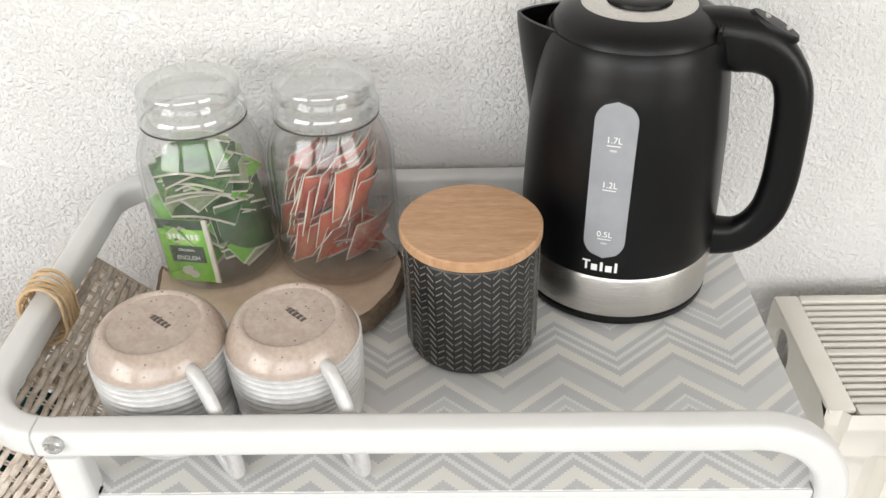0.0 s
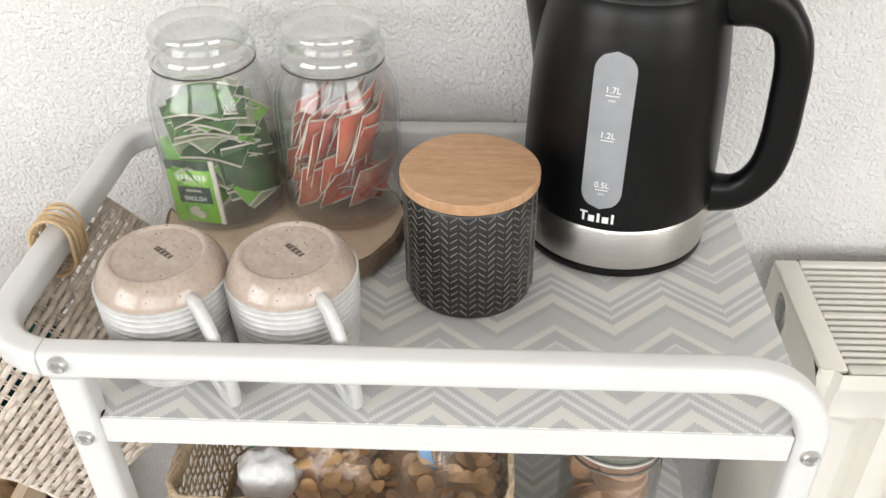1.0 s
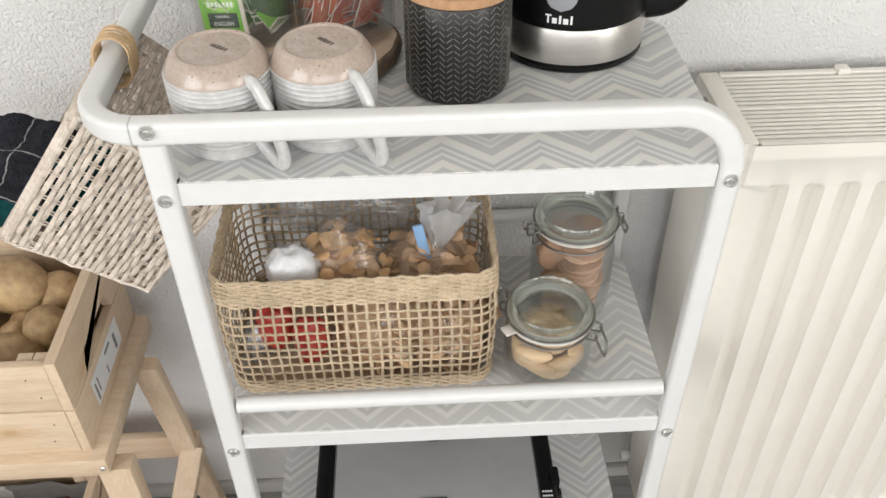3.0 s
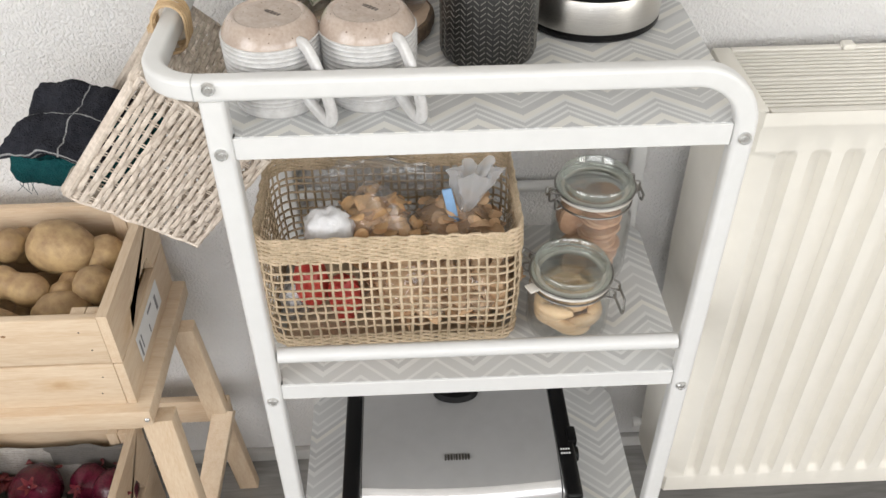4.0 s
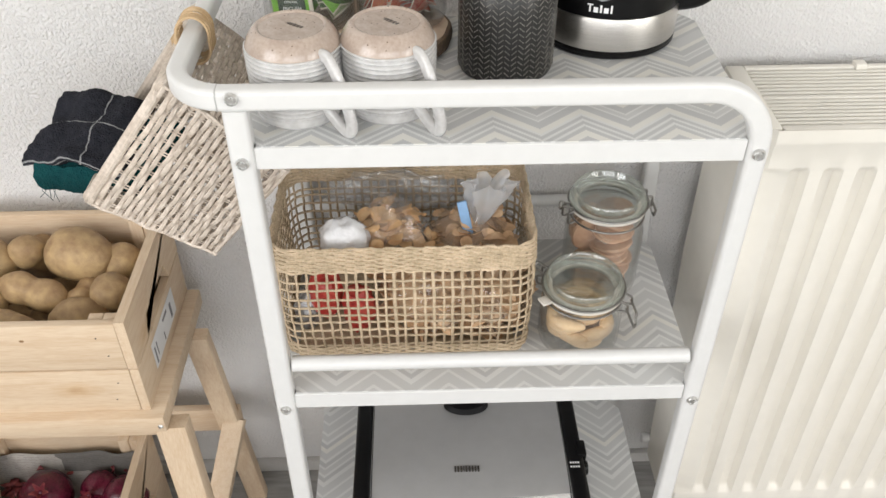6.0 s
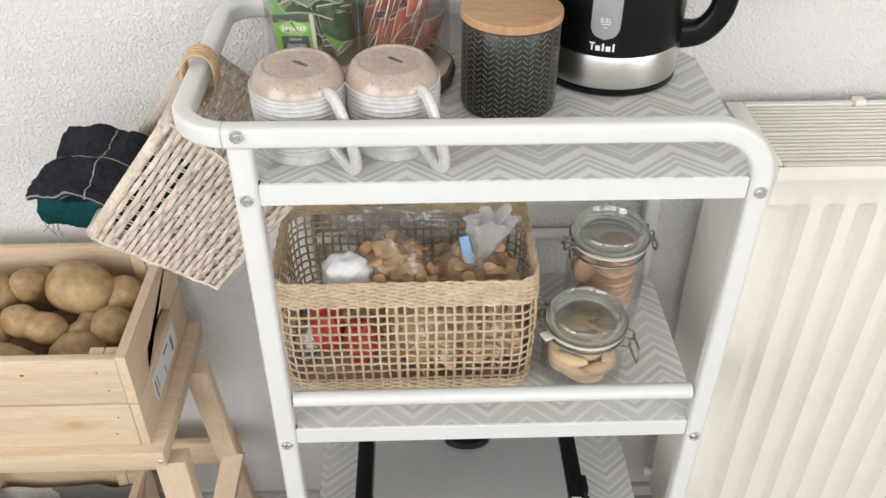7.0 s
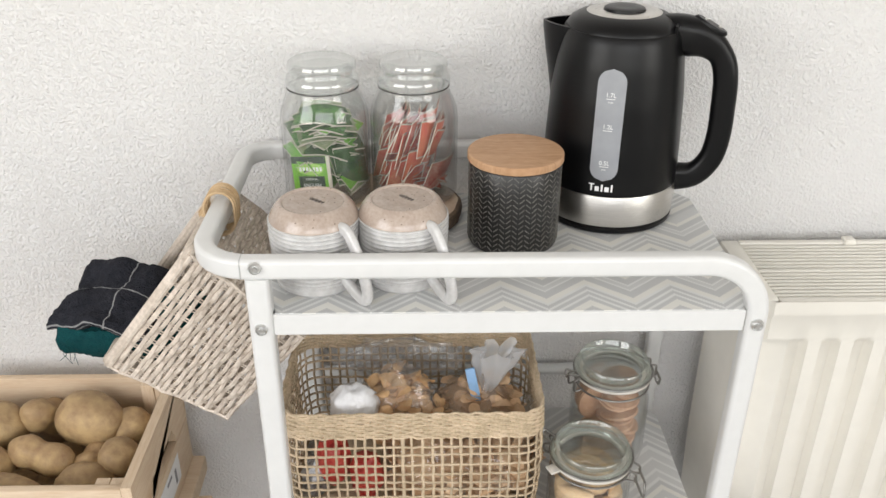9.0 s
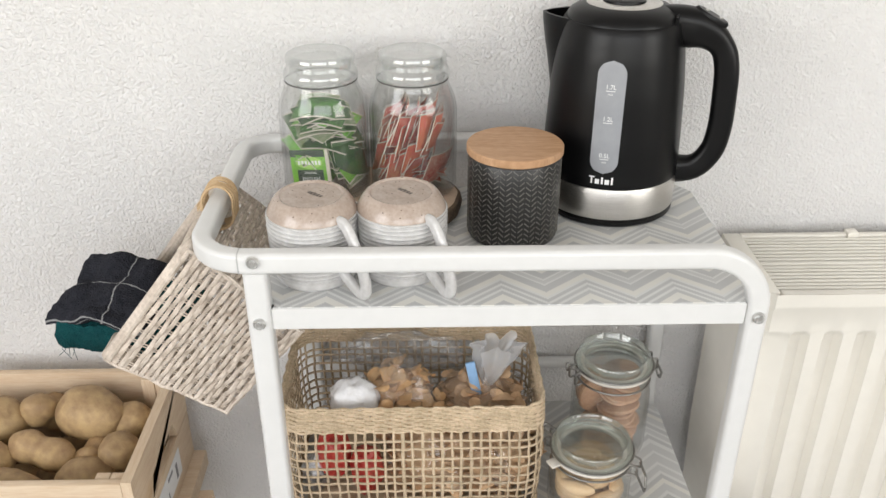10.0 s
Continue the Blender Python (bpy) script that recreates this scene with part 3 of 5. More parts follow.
def build_mug():
    m = thing("mug", "upturned stoneware mug, white ribbed glaze with bare beige base", "mug", group="upturned mugs")
    line = [(0.0382, 0.0), (0.0398, 0.0012)]
    zs = np.linspace(0.004, 0.0735, 150)
    for z in zs:
        s = z / 0.0735
        r = 0.0402 + 0.0058 * math.sin(min(1, s * 0.62 + 0.12) * math.pi * 0.72)
        ph = (z / 0.0047) % 1
        line.append((r + (0.0034 if z > 0.012 else 0.0006) * (abs(math.sin(ph * math.pi)) ** 0.6 - 0.75), z))
    part("body", lathe([(0.036, 0.002)] + line + [(0.0446, 0.0742), (0.042, 0.0742)], 72), GLAZE, m)
    part("base", lathe([(0.0430, 0.0732), (0.0454, 0.0736), (0.0450, 0.0756), (0.0437, 0.0785), (0.0410, 0.0838), (0.0374, 0.0885), (0.0345, 0.0908), (0.0328, 0.0912), (0.0312, 0.0905), (0.0303, 0.0895), (0, 0.0893)], 72), CLAY, m, "bare beige clay base")
    path = spline([(0.040, 0, 0.0745), (0.052, 0, 0.0735), (0.0640, 0, 0.0575), (0.0745, 0, 0.0330), (0.0790, 0, 0.0150), (0.0740, 0, 0.0060), (0.0620, 0, 0.0085), (0.040, 0, 0.0210)], 5)
    part("handle", sweep(path, round_rect(0.0128, 0.0085, 0.004, 4), up=(0, 1, 0)), GLAZE, m)
    bm = bmesh.new()
    for x, w, h in ((-0.0075, 0.0022, 0.0042), (-0.0042, 0.003, 0.0046), (0.0, 0.0034, 0.0046), (0.0042, 0.003, 0.0046), (0.0082, 0.0024, 0.0042)):
        box(x - w / 2, x + w / 2, -h / 2, -h / 2 + 0.0012, 0.0893, 0.08955, bm=bm)
        box(x - w / 2, x + w / 2, h / 2 - 0.0012, h / 2, 0.0893, 0.08955, bm=bm)
        box(x - w / 2, x - w / 2 + 0.0009, -h / 2, h / 2, 0.0893, 0.0896, bm=bm)
        box(x - 0.0003, x + 0.0008, -h / 4, h / 2, 0.0893, 0.0897, bm=bm)
    bm.transform(pose(0.001, 0.004, 0, 0, 0, 8))
    part("maker_stamp", bm, STAMP, m, "small dark stamped marks", smooth=False)
    return m


mug = build_mug()
mug.matrix_basis = pose(-0.196, 0.073, TOP, 0, 0, -46)
copy_thing(mug, pose(-0.1065, 0.079, TOP, 0, 0, -52))

# ---- wood slice and tea jars ----
BARK = mat("bark", (0.10, 0.07, 0.05), 0.85, second=(0.20, 0.14, 0.09), scale=50, bump=0.004, bump_scale=70)
SLICE = mat("sawn_face", (0.66, 0.53, 0.40), 0.6, second=(0.56, 0.43, 0.31), scale=20, bump=0.0003, bump_scale=80)
wood = thing("wood_slice", "oval tree slice with dark bark edge, used as a coaster", "wood slice", (-0.147, 0.222, TOP))
bm = lathe([(0, 0), (0.100, 0), (0.1055, 0.003), (0.1065, 0.010), (0.105, 0.0175), (0.1025, 0.0193), (0.1012, 0.0193)], 96, flat=0.86)
for v in bm.verts:
    a = math.atan2(v.co.y, v.co.x)
    k = 1 + 0.014 * math.sin(3 * a + 1) + 0.010 * math.sin(7 * a) + 0.006 * math.sin(19 * a)
    v.co.x, v.co.y = v.co.x * k, v.co.y * k
part("bark", bm, BARK, wood, "rough dark bark edge")
bm = lathe([(0.1014, 0.0185), (0.1012, 0.0197), (0.08, 0.0199), (0, 0.02)], 96, flat=0.86)
for v in bm.verts:
    a = math.atan2(v.co.y, v.co.x)
    k = 1 + 0.014 * math.sin(3 * a + 1) + 0.010 * math.sin(7 * a) + 0.006 * math.sin(19 * a)
    v.co.x, v.co.y = v.co.x * k, v.co.y * k
part("sawn_face", bm, SLICE, wood, "pale sawn wood face")
JAR_Z = TOP + 0.0202


def build_tea_jar():
    j = thing("glass_jar", "clear glass storage jar with glass lid, filled with tea bags", "jar", group="tea jars")
    t = 0.0028
    outer = [(0.043, 0.0), (0.0482, 0.002), (0.0508, 0.008), (0.0510, 0.05), (0.0510, 0.098), (0.0496, 0.109), (0.0464, 0.118), (0.0425, 0.1265), (0.0405, 0.131), (0.0402, 0.136)]
    inner = [(r - t, max(z, 0.005)) for r, z in outer[::-1][:-1]]
    part("jar_body", lathe([(0, 0.001)] + outer + inner + [(0, 0.0052)], 72), GLASS, j)
    part("seal", lathe([(0.0392, 0.1352), (0.0412, 0.1352), (0.0414, 0.1356), (0.0412, 0.1361), (0.0392, 0.1361)], 64), DARK_INK, j, "thin dark sealing ring")
    lid = [(0.0385, 0.1362), (0.0408, 0.1364), (0.0418, 0.1385), (0.0416, 0.1450), (0.0398, 0.1490), (0.0372, 0.1510), (0.0370, 0.1535), (0.0385, 0.1560), (0.0389, 0.1605), (0.0378, 0.1640), (0.0345, 0.1660), (0.0270, 0.1648), (0, 0.1642)]
    low = [(0, 0.158), (0.031, 0.1585), (0.0345, 0.1540), (0.0345, 0.1470), (0.0350, 0.1370)]
    part("lid", lathe(lid + low + [lid[0]], 72), LID_GLASS, j, "heavy clear glass lid")
    return j


tea_jar = build_tea_jar()
tea_jar.matrix_basis = pose(-0.199, 0.244, JAR_Z)
copy_thing(tea_jar, pose(-0.0955, 0.247, JAR_Z))

PAPER_EDGE = mat("tea_paper", (0.60, 0.56, 0.48), 0.7, vary=0.1, scale=60)


def packet(name, colour, second, w=0.051, h=0.044, t=0.0024, curve=0.003):
    """A flat tea envelope: coloured faces, pale crimped edges."""
    face = mat(name, colour, 0.45, second=second, scale=45, bump=0.0003, bump_scale=70)
    bm = bmesh.new()
    n = 8
    lo, hi = [], []
    for i in range(n + 1):
        u = i / n - 0.5
        z = curve * math.cos(u * math.pi * 1.3)
        k = t / 2 * (0.35 + 0.65 * math.cos(u * math.pi))
        lo.append([bm.verts.new((u * w, s * h / 2, z - k * (1 - abs(s)) - 0.0003)) for s in (-1, -0.92, 0, 0.92, 1)])
        hi.append([bm.verts.new((u * w, s * h / 2, z + k * (1 - abs(s)) + 0.0003)) for s in (-1, -0.92, 0, 0.92, 1)])
    pale = []
    for i in range(n):
        for k in range(4):
            a = bm.faces.new((hi[i][k], hi[i + 1][k], hi[i + 1][k + 1], hi[i][k + 1]))
            b = bm.faces.new((lo[i][k], lo[i][k + 1], lo[i + 1][k + 1], lo[i + 1][k]))
            if k in (0, 3):
                pale += [a]
            pale += [b] if k in (0, 3) or i in (0, n - 1) else []
    for a, b in ((hi, lo),):
        for i in range(n):
            pale += [bm.faces.new((a[i][0], b[i][0], b[i + 1][0], a[i + 1][0])), bm.faces.new((a[i][4], a[i + 1][4], b[i + 1][4], b[i][4]))]
        for k in range(4):
            pale += [bm.faces.new((a[0][k], a[0][k + 1], b[0][k + 1], b[0][k])), bm.faces.new((a[n][k], b[n][k], b[n][k + 1], a[n][k + 1]))]
    for f in pale:
        f.material_index = 1
    me = finish(bm, face, name=name)
    me.materials.append(PAPER_EDGE)
    return me


def fill_with_packets(meshes, centre, count, label, group, rng, yaw, tilt, zs, spread=0.022):
    """Envelopes tossed into the jar: only those stay that lie wholly inside the glass."""
    r, half = 0.0475, (0.0225, 0.0200)
    made = 0
    for k in range(count * 300):
        if made >= count:
            break
        m = Matrix.Translation((rng.uniform(-spread, spread), rng.uniform(-spread, spread), rng.uniform(*zs))) @ pose(0, 0, 0, 0, 0, rng.gauss(*yaw)) @ pose(0, 0, 0, rng.gauss(*tilt), rng.gauss(0, 6), 0) @ pose(0, 0, 0, 0, 0, rng.gauss(0, 6))
        cs = [m @ Vector((sx * half[0], sy * half[1], 0)) for sx in (-1, 1) for sy in (-1, 1)]
        if all(math.hypot(c.x, c.y) < r and 0.0085 < c.z < 0.112 for c in cs):
            ob = new("tea_bag", meshes[rng.randrange(len(meshes))])
            ob.matrix_basis = Matrix.Translation(centre) @ m
            tagged(ob, label, "tea bag", group)
            made += 1


rng = random.Random(5)
GREENS = [packet("green_envelope", (0.20, 0.50, 0.06), (0.12, 0.36, 0.04)), packet("dark_green_envelope", (0.02, 0.045, 0.018), (0.04, 0.13, 0.025)), packet("olive_envelope", (0.14, 0.24, 0.08), (0.36, 0.38, 0.28)), packet("leaf_green_envelope", (0.10, 0.30, 0.05), (0.02, 0.05, 0.02))]
REDS = [packet("red_envelope", (0.55, 0.05, 0.04), (0.66, 0.20, 0.13)), packet("orange_envelope", (0.72, 0.24, 0.10), (0.66, 0.12, 0.08)), packet("brick_envelope", (0.50, 0.06, 0.045), (0.66, 0.40, 0.30)), packet("peach_envelope", (0.66, 0.26, 0.14), (0.58, 0.08, 0.06))]
c1, c2 = Vector((-0.199, 0.244, JAR_Z)), Vector((-0.0955, 0.247, JAR_Z))
LABEL_G, LABEL_R = "folded green paper tea bag envelope in a glass jar", "red and orange paper tea bag envelope in a glass jar"
fill_with_packets(GREENS, c1 + Vector((-0.002, 0, 0)), 34, LABEL_G, "green tea bags", rng, (8, 20), (12, 8), (0.040, 0.104), 0.026)
fill_with_packets(GREENS, c1 + Vector((0.006, 0, 0)), 26, LABEL_G, "green tea bags", rng, (62, 12), (60, 7), (0.026, 0.050), 0.030)
fill_with_packets(REDS, c2, 26, LABEL_R, "red tea bags", rng, (74, 9), (108, 6), (0.066, 0.090), 0.034)
fill_with_packets(REDS, c2, 26, LABEL_R, "red tea bags", rng, (58, 12), (112, 8), (0.026, 0.054), 0.034)
fill_with_packets(REDS, c2, 8, LABEL_R, "red tea bags", rng, (10, 20), (4, 5), (0.011, 0.026))

# the envelope that shows its front through the glass
LIME = mat("lime_print", (0.22, 0.50, 0.05), 0.45, second=(0.13, 0.36, 0.03), scale=60)
DARK_GREEN = mat("dark_green_print", (0.025, 0.05, 0.03), 0.45)
LEAF = mat("pale_green_print", (0.36, 0.60, 0.14), 0.45)
e = thing("tea_bag", "bright green tea envelope with a dark word panel", "tea bag", group="green tea bags")
e.matrix_basis = Matrix.Translation(c1 + Vector((-0.014, -0.0415, 0.0365))) @ pose(0, 0, 0, 84, -7, -17)
part("envelope", box(-0.023, 0.0245, -0.028, 0.028, -0.0012, 0.0006, 0.0005), LIME, e)
part("crimped_edge", box(0.0205, 0.0248, -0.0283, 0.0283, -0.0013, 0.0009, 0.0003), PAPER_EDGE, e)
part("band", box(-0.0228, 0.0200, 0.0195, 0.0278, 0.0006, 0.0009), DARK_GREEN, e)
part("leaf", lathe([(0, 0.0010), (0.0165, 0.0010), (0.0168, 0.0006)], 32, m=pose(0.0, 0.013, 0), flat=0.42), LEAF, e)
bm = bmesh.new()
for i in range(7):
    box(-0.0135 + i * 0.0042, -0.0135 + i * 0.0042 + 0.0026, 0.0105, 0.0152, 0.0010, 0.0013, bm=bm)
part("maker_mark", bm, WHITE_INK, e, smooth=False)
part("word_panel", box(-0.0155, 0.0165, -0.010, 0.0045, 0.0007, 0.0011), DARK_GREEN, e)
lettering("ENGLISH", 0.0056, WHITE_INK, e, pose(0.0005, -0.0062, 0.0013))
lettering("ORIGINAL", 0.0034, WHITE_INK, e, pose(0.0005, 0.0010, 0.0013))
bm = bmesh.new()
for x, y, r in ((-0.004, -0.018, 0.005), (0.002, -0.021, 0.0045), (-0.001, -0.0155, 0.003)):
    lathe([(0, 0.0011), (r, 0.0011), (r, 0.0006)], 10, bm=bm, m=pose(x, y, 0), flat=0.8)
part("printed_flower", bm, PAPER_EDGE, e)

# ---- radiator ----


def build_radiator():
    r = thing("radiator", "cream enamelled panel radiator with slatted top grille, hung on the wall", "radiator", (0.311, 0.145, 0.086))
    W, H, D = 1.27, 0.732, 0.158
    pitch, first = 0.0405, 0.0565
    xs = [0.0, 0.004, 0.012, 0.0175]
    k = first
    while k < W - 0.03:
        xs += [k - 0.0125, k - 0.0095, k - 0.0065, k - 0.003, k + 0.003, k + 0.0065, k + 0.0095, k + 0.0125]
        k += pitch
    xs += [W]
    zs = [0.0, 0.003, 0.036, 0.040, 0.045, 0.052, 0.2, 0.4, 0.6, 0.664, 0.671, 0.676, 0.680, 0.708, 0.712, 0.717, H]

    def depth(x, z):
        n = (x - first) / pitch
        d = abs(n - round(n)) * pitch
        g = 0 if x < 0.012 or x > W - 0.03 else max(0, min(1, (0.0125 - d) / 0.006))
        g = g * g * (3 - 2 * g)
        e = max(0, min(1, (z - 0.036) / 0.016, (0.680 - z) / 0.016))
        step = -0.003 if z >= 0.712 else 0.0
        return 0.0125 * g * (e * e * (3 - 2 * e)) + step + (0.003 if x < 0.001 or z < 0.001 else 0) + (0.006 if x < 0.013 else 0)

    bm = bmesh.new()
    grid = [[bm.verts.new((x, depth(x, z), z)) for x in xs] for z in zs]
    for a, b in zip(grid, grid[1:]):
        for i in range(len(xs) - 1):
            bm.faces.new((a[i], a[i + 1], b[i + 1], b[i]))
    part("front_panel", bm, RAD, r, "grooved front panel")
    part("rear_panel", box(0.02, W, 0.135, 0.147, 0.0, H - 0.02, 0.003), RAD, r)
    # side cover with a round opening
    bm = bmesh.new()
    n = 40
    cy, cz, ry, rz = 0.112, 0.700, 0.019, 0.023
    lo, hi = [], []
    for i in range(n):
        a = 2 * math.pi * i / n
        c, s = math.cos(a), math.sin(a)
        k = min((0.155 - cy) / c if c > 1e-6 else 9, (cy - 0.002) / -c if c < -1e-6 else 9, (H - 0.002 - cz) / s if s > 1e-6 else 9, (cz - 0.003) / -s if s < -1e-6 else 9)
        lo.append((bm.verts.new((0.0, cy + ry * c, cz + rz * s)), bm.verts.new((0.004, cy + ry * c, cz + rz * s))))
        hi.append((bm.verts.new((0.0, cy + k * c, cz + k * s)), bm.verts.new((0.004, cy + k * c, cz + k * s))))
    for i in range(n):
        j = (i + 1) % n
        bm.faces.new((lo[i][0], lo[j][0], hi[j][0], hi[i][0]))
        bm.faces.new((lo[i][0], lo[i][1], lo[j][1], lo[j][0]))
    part("side_cover", bm, RAD, r, smooth=False)
    part("top_cap", box(0.0005, 0.0245, 0.003, 0.157, H - 0.006, H, 0.003), RAD, r)
    part("inner_core", box(0.03, W, 0.03, 0.12, 0.02, H - 0.05), RAD_SHADE, r)
    part("front_ledge", box(0.0245, W, -0.001, 0.012, H - 0.014, H - 0.0005, 0.003), RAD, r)
    part("grille_divider", box(0.0245, W, 0.073, 0.080, H - 0.012, H - 0.001, 0.001), RAD, r)
    me = finish(box(0.0245, W, -0.0023, 0.0023, -0.010, 0.0, 0.0009, 1), RAD, name="slat")
    for k in range(14):
        y = 0.0172 + 0.0082 * k if k < 7 else 0.0868 + 0.0088 * (k - 7)
        s = part("slat", me, None, r)
        s.location = (0, y, H - 0.0012)
    part("rear_ledge", box(0.0245, W, 0.147, 0.157, H - 0.012, H, 0.002), RAD, r)
    part("clip", box(0.164, 0.179, 0.143, 0.158, H - 0.004, H + 0.005, 0.002), RAD, r)
    part("wall_bracket", box(0.15, 0.20, 0.150, WALL - 0.145, 0.1, 0.62, 0.002), RAD, r)
    part("wall_bracket", box(0.95, 1.00, 0.150, WALL - 0.145, 0.1, 0.62, 0.002), RAD, r)
    bm = lathe([(0, -0.004), (0.0085, -0.004), (0.0095, 0.0), (0.0095, 0.006), (0.007, 0.007), (0.007, 0.020), (0.010, 0.021), (0.010, 0.030), (0, 0.030)], 24)
    bm.transform(pose(-0.010, 0.118, 0.036, 0, 90, 0))
    part("valve", bm, WHITE_STEEL, r, "white valve cap at the lower corner")
    bm = lathe([(0.012, 0), (0.017, 0.001), (0.017, 0.004), (0.008, 0.006)], 24)
    bm.transform(pose(0.004, 0.118, 0.036, 0, 90, 0))
    part("valve_collar", bm, STEEL, r)


build_radiator()

# ---- hanging wicker basket ----
FLAT = [(0.0026, 0.0004), (0.0015, 0.0013), (-0.0015, 0.0013), (-0.0026, 0.0004), (-0.0026, -0.0004), (-0.0015, -0.0013), (0.0015, -0.0013), (0.0026, -0.0004)]


def quad(c, u, v):
    return c[0].lerp(c[1], u).lerp(c[3].lerp(c[2], u), v)


def weave(basket, corners, stakes, strands, normal, rng, amp=0.0028, k=1.02):
    """Flat strands along the first edge's direction, over and under pairs of thin stakes across it."""
    c = [Vector(p) for p in corners]
    nrm = Vector(normal)
    for j in range(strands):
        v = (j + 0.5) / strands + rng.uniform(-0.006, 0.006)
        path = []
        steps = stakes * 4
        drift = rng.uniform(-0.014, 0.014)
        shift = j % 2
        for i in range(steps + 1):
            u = i / steps
            h = amp * (0.25 + math.cos(math.pi * (u * stakes - 0.5 - shift)))
            path.append(quad(c, u, min(1, max(0, v + drift * math.sin(u * 5 + j)))) + nrm * (h + rng.uniform(-0.0003, 0.0003)))
        w = k * rng.uniform(0.80, 1.02)
        part("strand", sweep(path, [(a * w, b) for a, b in FLAT], up=nrm), WICKER, basket)
    for i in range(stakes):
        bm = bmesh.new()
        for d in (-0.0016, 0.0016):
            u = (i + 0.5) / stakes
            du = d / max((c[1] - c[0]).length, 0.01)
            path = [quad(c, u + du, t) + nrm * (rng.uniform(-0.0004, 0.0004) - 0.0012) for t in np.linspace(0, 1, 13)]
            sweep(path, ring_section(0.0009, 6), bm)
        part("stake", bm, WICKER, basket)


def build_wicker():
    b = thing("wicker_basket", "pale woven wicker basket tied on its side to the trolley handle", "basket")
    R1, R2, B2, B1 = (-0.322, 0.934), (-0.427, 0.800), (-0.307, 0.727), (-0.215, 0.834)
    y0, y1 = 0.056, 0.236
    rng = random.Random(3)

    def at(p, y):
        return (p[0], y, p[1])

    weave(b, [at(R1, y0), at(R2, y0), at(B2, y0), at(B1, y0)], 11, 23, (0, -1, 0), rng)
    weave(b, [at(R1, y1), at(R2, y1), at(B2, y1), at(B1, y1)], 11, 23, (0, 1, 0), rng)
    up = Vector((0.70, 0, 0.71))
    weave(b, [at(R1, y0), at(R1, y1), at(B1, y1), at(B1, y0)], 12, 23, up, rng)
    weave(b, [at(R2, y0), at(R2, y1), at(B2, y1), at(B2, y0)], 12, 23, -up, rng)
    weave(b, [at(B1, y0), at(B1, y1), at(B2, y1), at(B2, y0)], 12, 23, (0.72, 0, -0.69), rng)
    # rim of bundled canes round the mouth, and the corner canes
    bm = bmesh.new()
    loop = bend([at(R1, y0 + 0.06), at(R1, y0), at(R2, y0), at(R2, y1), at(R1, y1), at(R1, y0 + 0.065)], 0.012, 5)
    for k in range(12):
        a = 2 * math.pi * k / 12
        pts = []
        for i, p in enumerate(loop):
            ph = a + i * 0.35
            pts.append(p + Vector((0.7 * math.cos(ph), 0.4 * math.sin(ph), 0.7 * math.sin(ph))) * rng.uniform(0.0042, 0.0066) + Vector((-0.7, 0, 0.5)) * 0.001)
        sweep(pts, ring_section(0.0024, 6), bm)
    part("rim", bm, WICKER, b, "bundled cane rim", kind="stuff")
    bm = bmesh.new()
    for (p, q) in ((R1, B1), (R2, B2)):
        for y in (y0, y1):
            for d in (-0.002, 0.002):
                sweep([Vector(at(p, y + d)).lerp(Vector(at(q, y - d)), t) + Vector((rng.uniform(-1, 1), rng.uniform(-1, 1), rng.uniform(-1, 1))) * 0.0016 for t in np.linspace(0, 1, 12)], ring_section(0.0020, 6), bm)
    for p in (B1, B2):
        for d in (-0.002, 0.002):
            sweep([Vector((p[0] + d, y0 + (y1 - y0) * t, p[1])) + Vector((rng.uniform(-1, 1), 0, rng.uniform(-1, 1))) * 0.0016 for t in np.linspace(0, 1, 12)], ring_section(0.0020, 6), bm)
    for y in (y0, y1):
        for d in (-0.002, 0.002):
            sweep([Vector(at(B1, y + d)).lerp(Vector(at(B2, y - d)), t) + Vector((rng.uniform(-1, 1), rng.uniform(-1, 1), rng.uniform(-1, 1))) * 0.0016 for t in np.linspace(0, 1, 10)], ring_section(0.0018, 6), bm)
    part("corner_binding", bm, WICKER, b, kind="stuff")
    # raffia ties round the handle
    bm = bmesh.new()
    for k in range(7):
        y = 0.130 + 0.0042 * k + rng.uniform(-0.001, 0.001)
        pts = []
        for i in range(20):
            a = 2 * math.pi * i / 20
            x, z = 0.0165 * math.cos(a), 0.0165 * math.sin(a)
            pts.append((-0.305 + x, y + 0.004 * math.sin(a + k), 0.9505 + z - (0.014 if z < -0.005 else 0)))
        sweep(pts, ring_section(0.0016, 6), bm, closed=True)
    for k in range(5):
        sweep([(-0.318, 0.133 + 0.004 * k, 0.955), (-0.326 - 0.002 * k, 0.130 + 0.006 * k, 0.935), (-0.333 + 0.004 * k, 0.127 + 0.008 * k, 0.912)], ring_section(0.0011, 5), bm)
    part("raffia_tie", bm, RAFFIA, b, "knotted straw raffia tie", kind="stuff")


RAFFIA = mat("raffia", (0.62, 0.45, 0.27), 0.7, second=(0.50, 0.34, 0.18), scale=60, rand=0.15)
build_wicker()


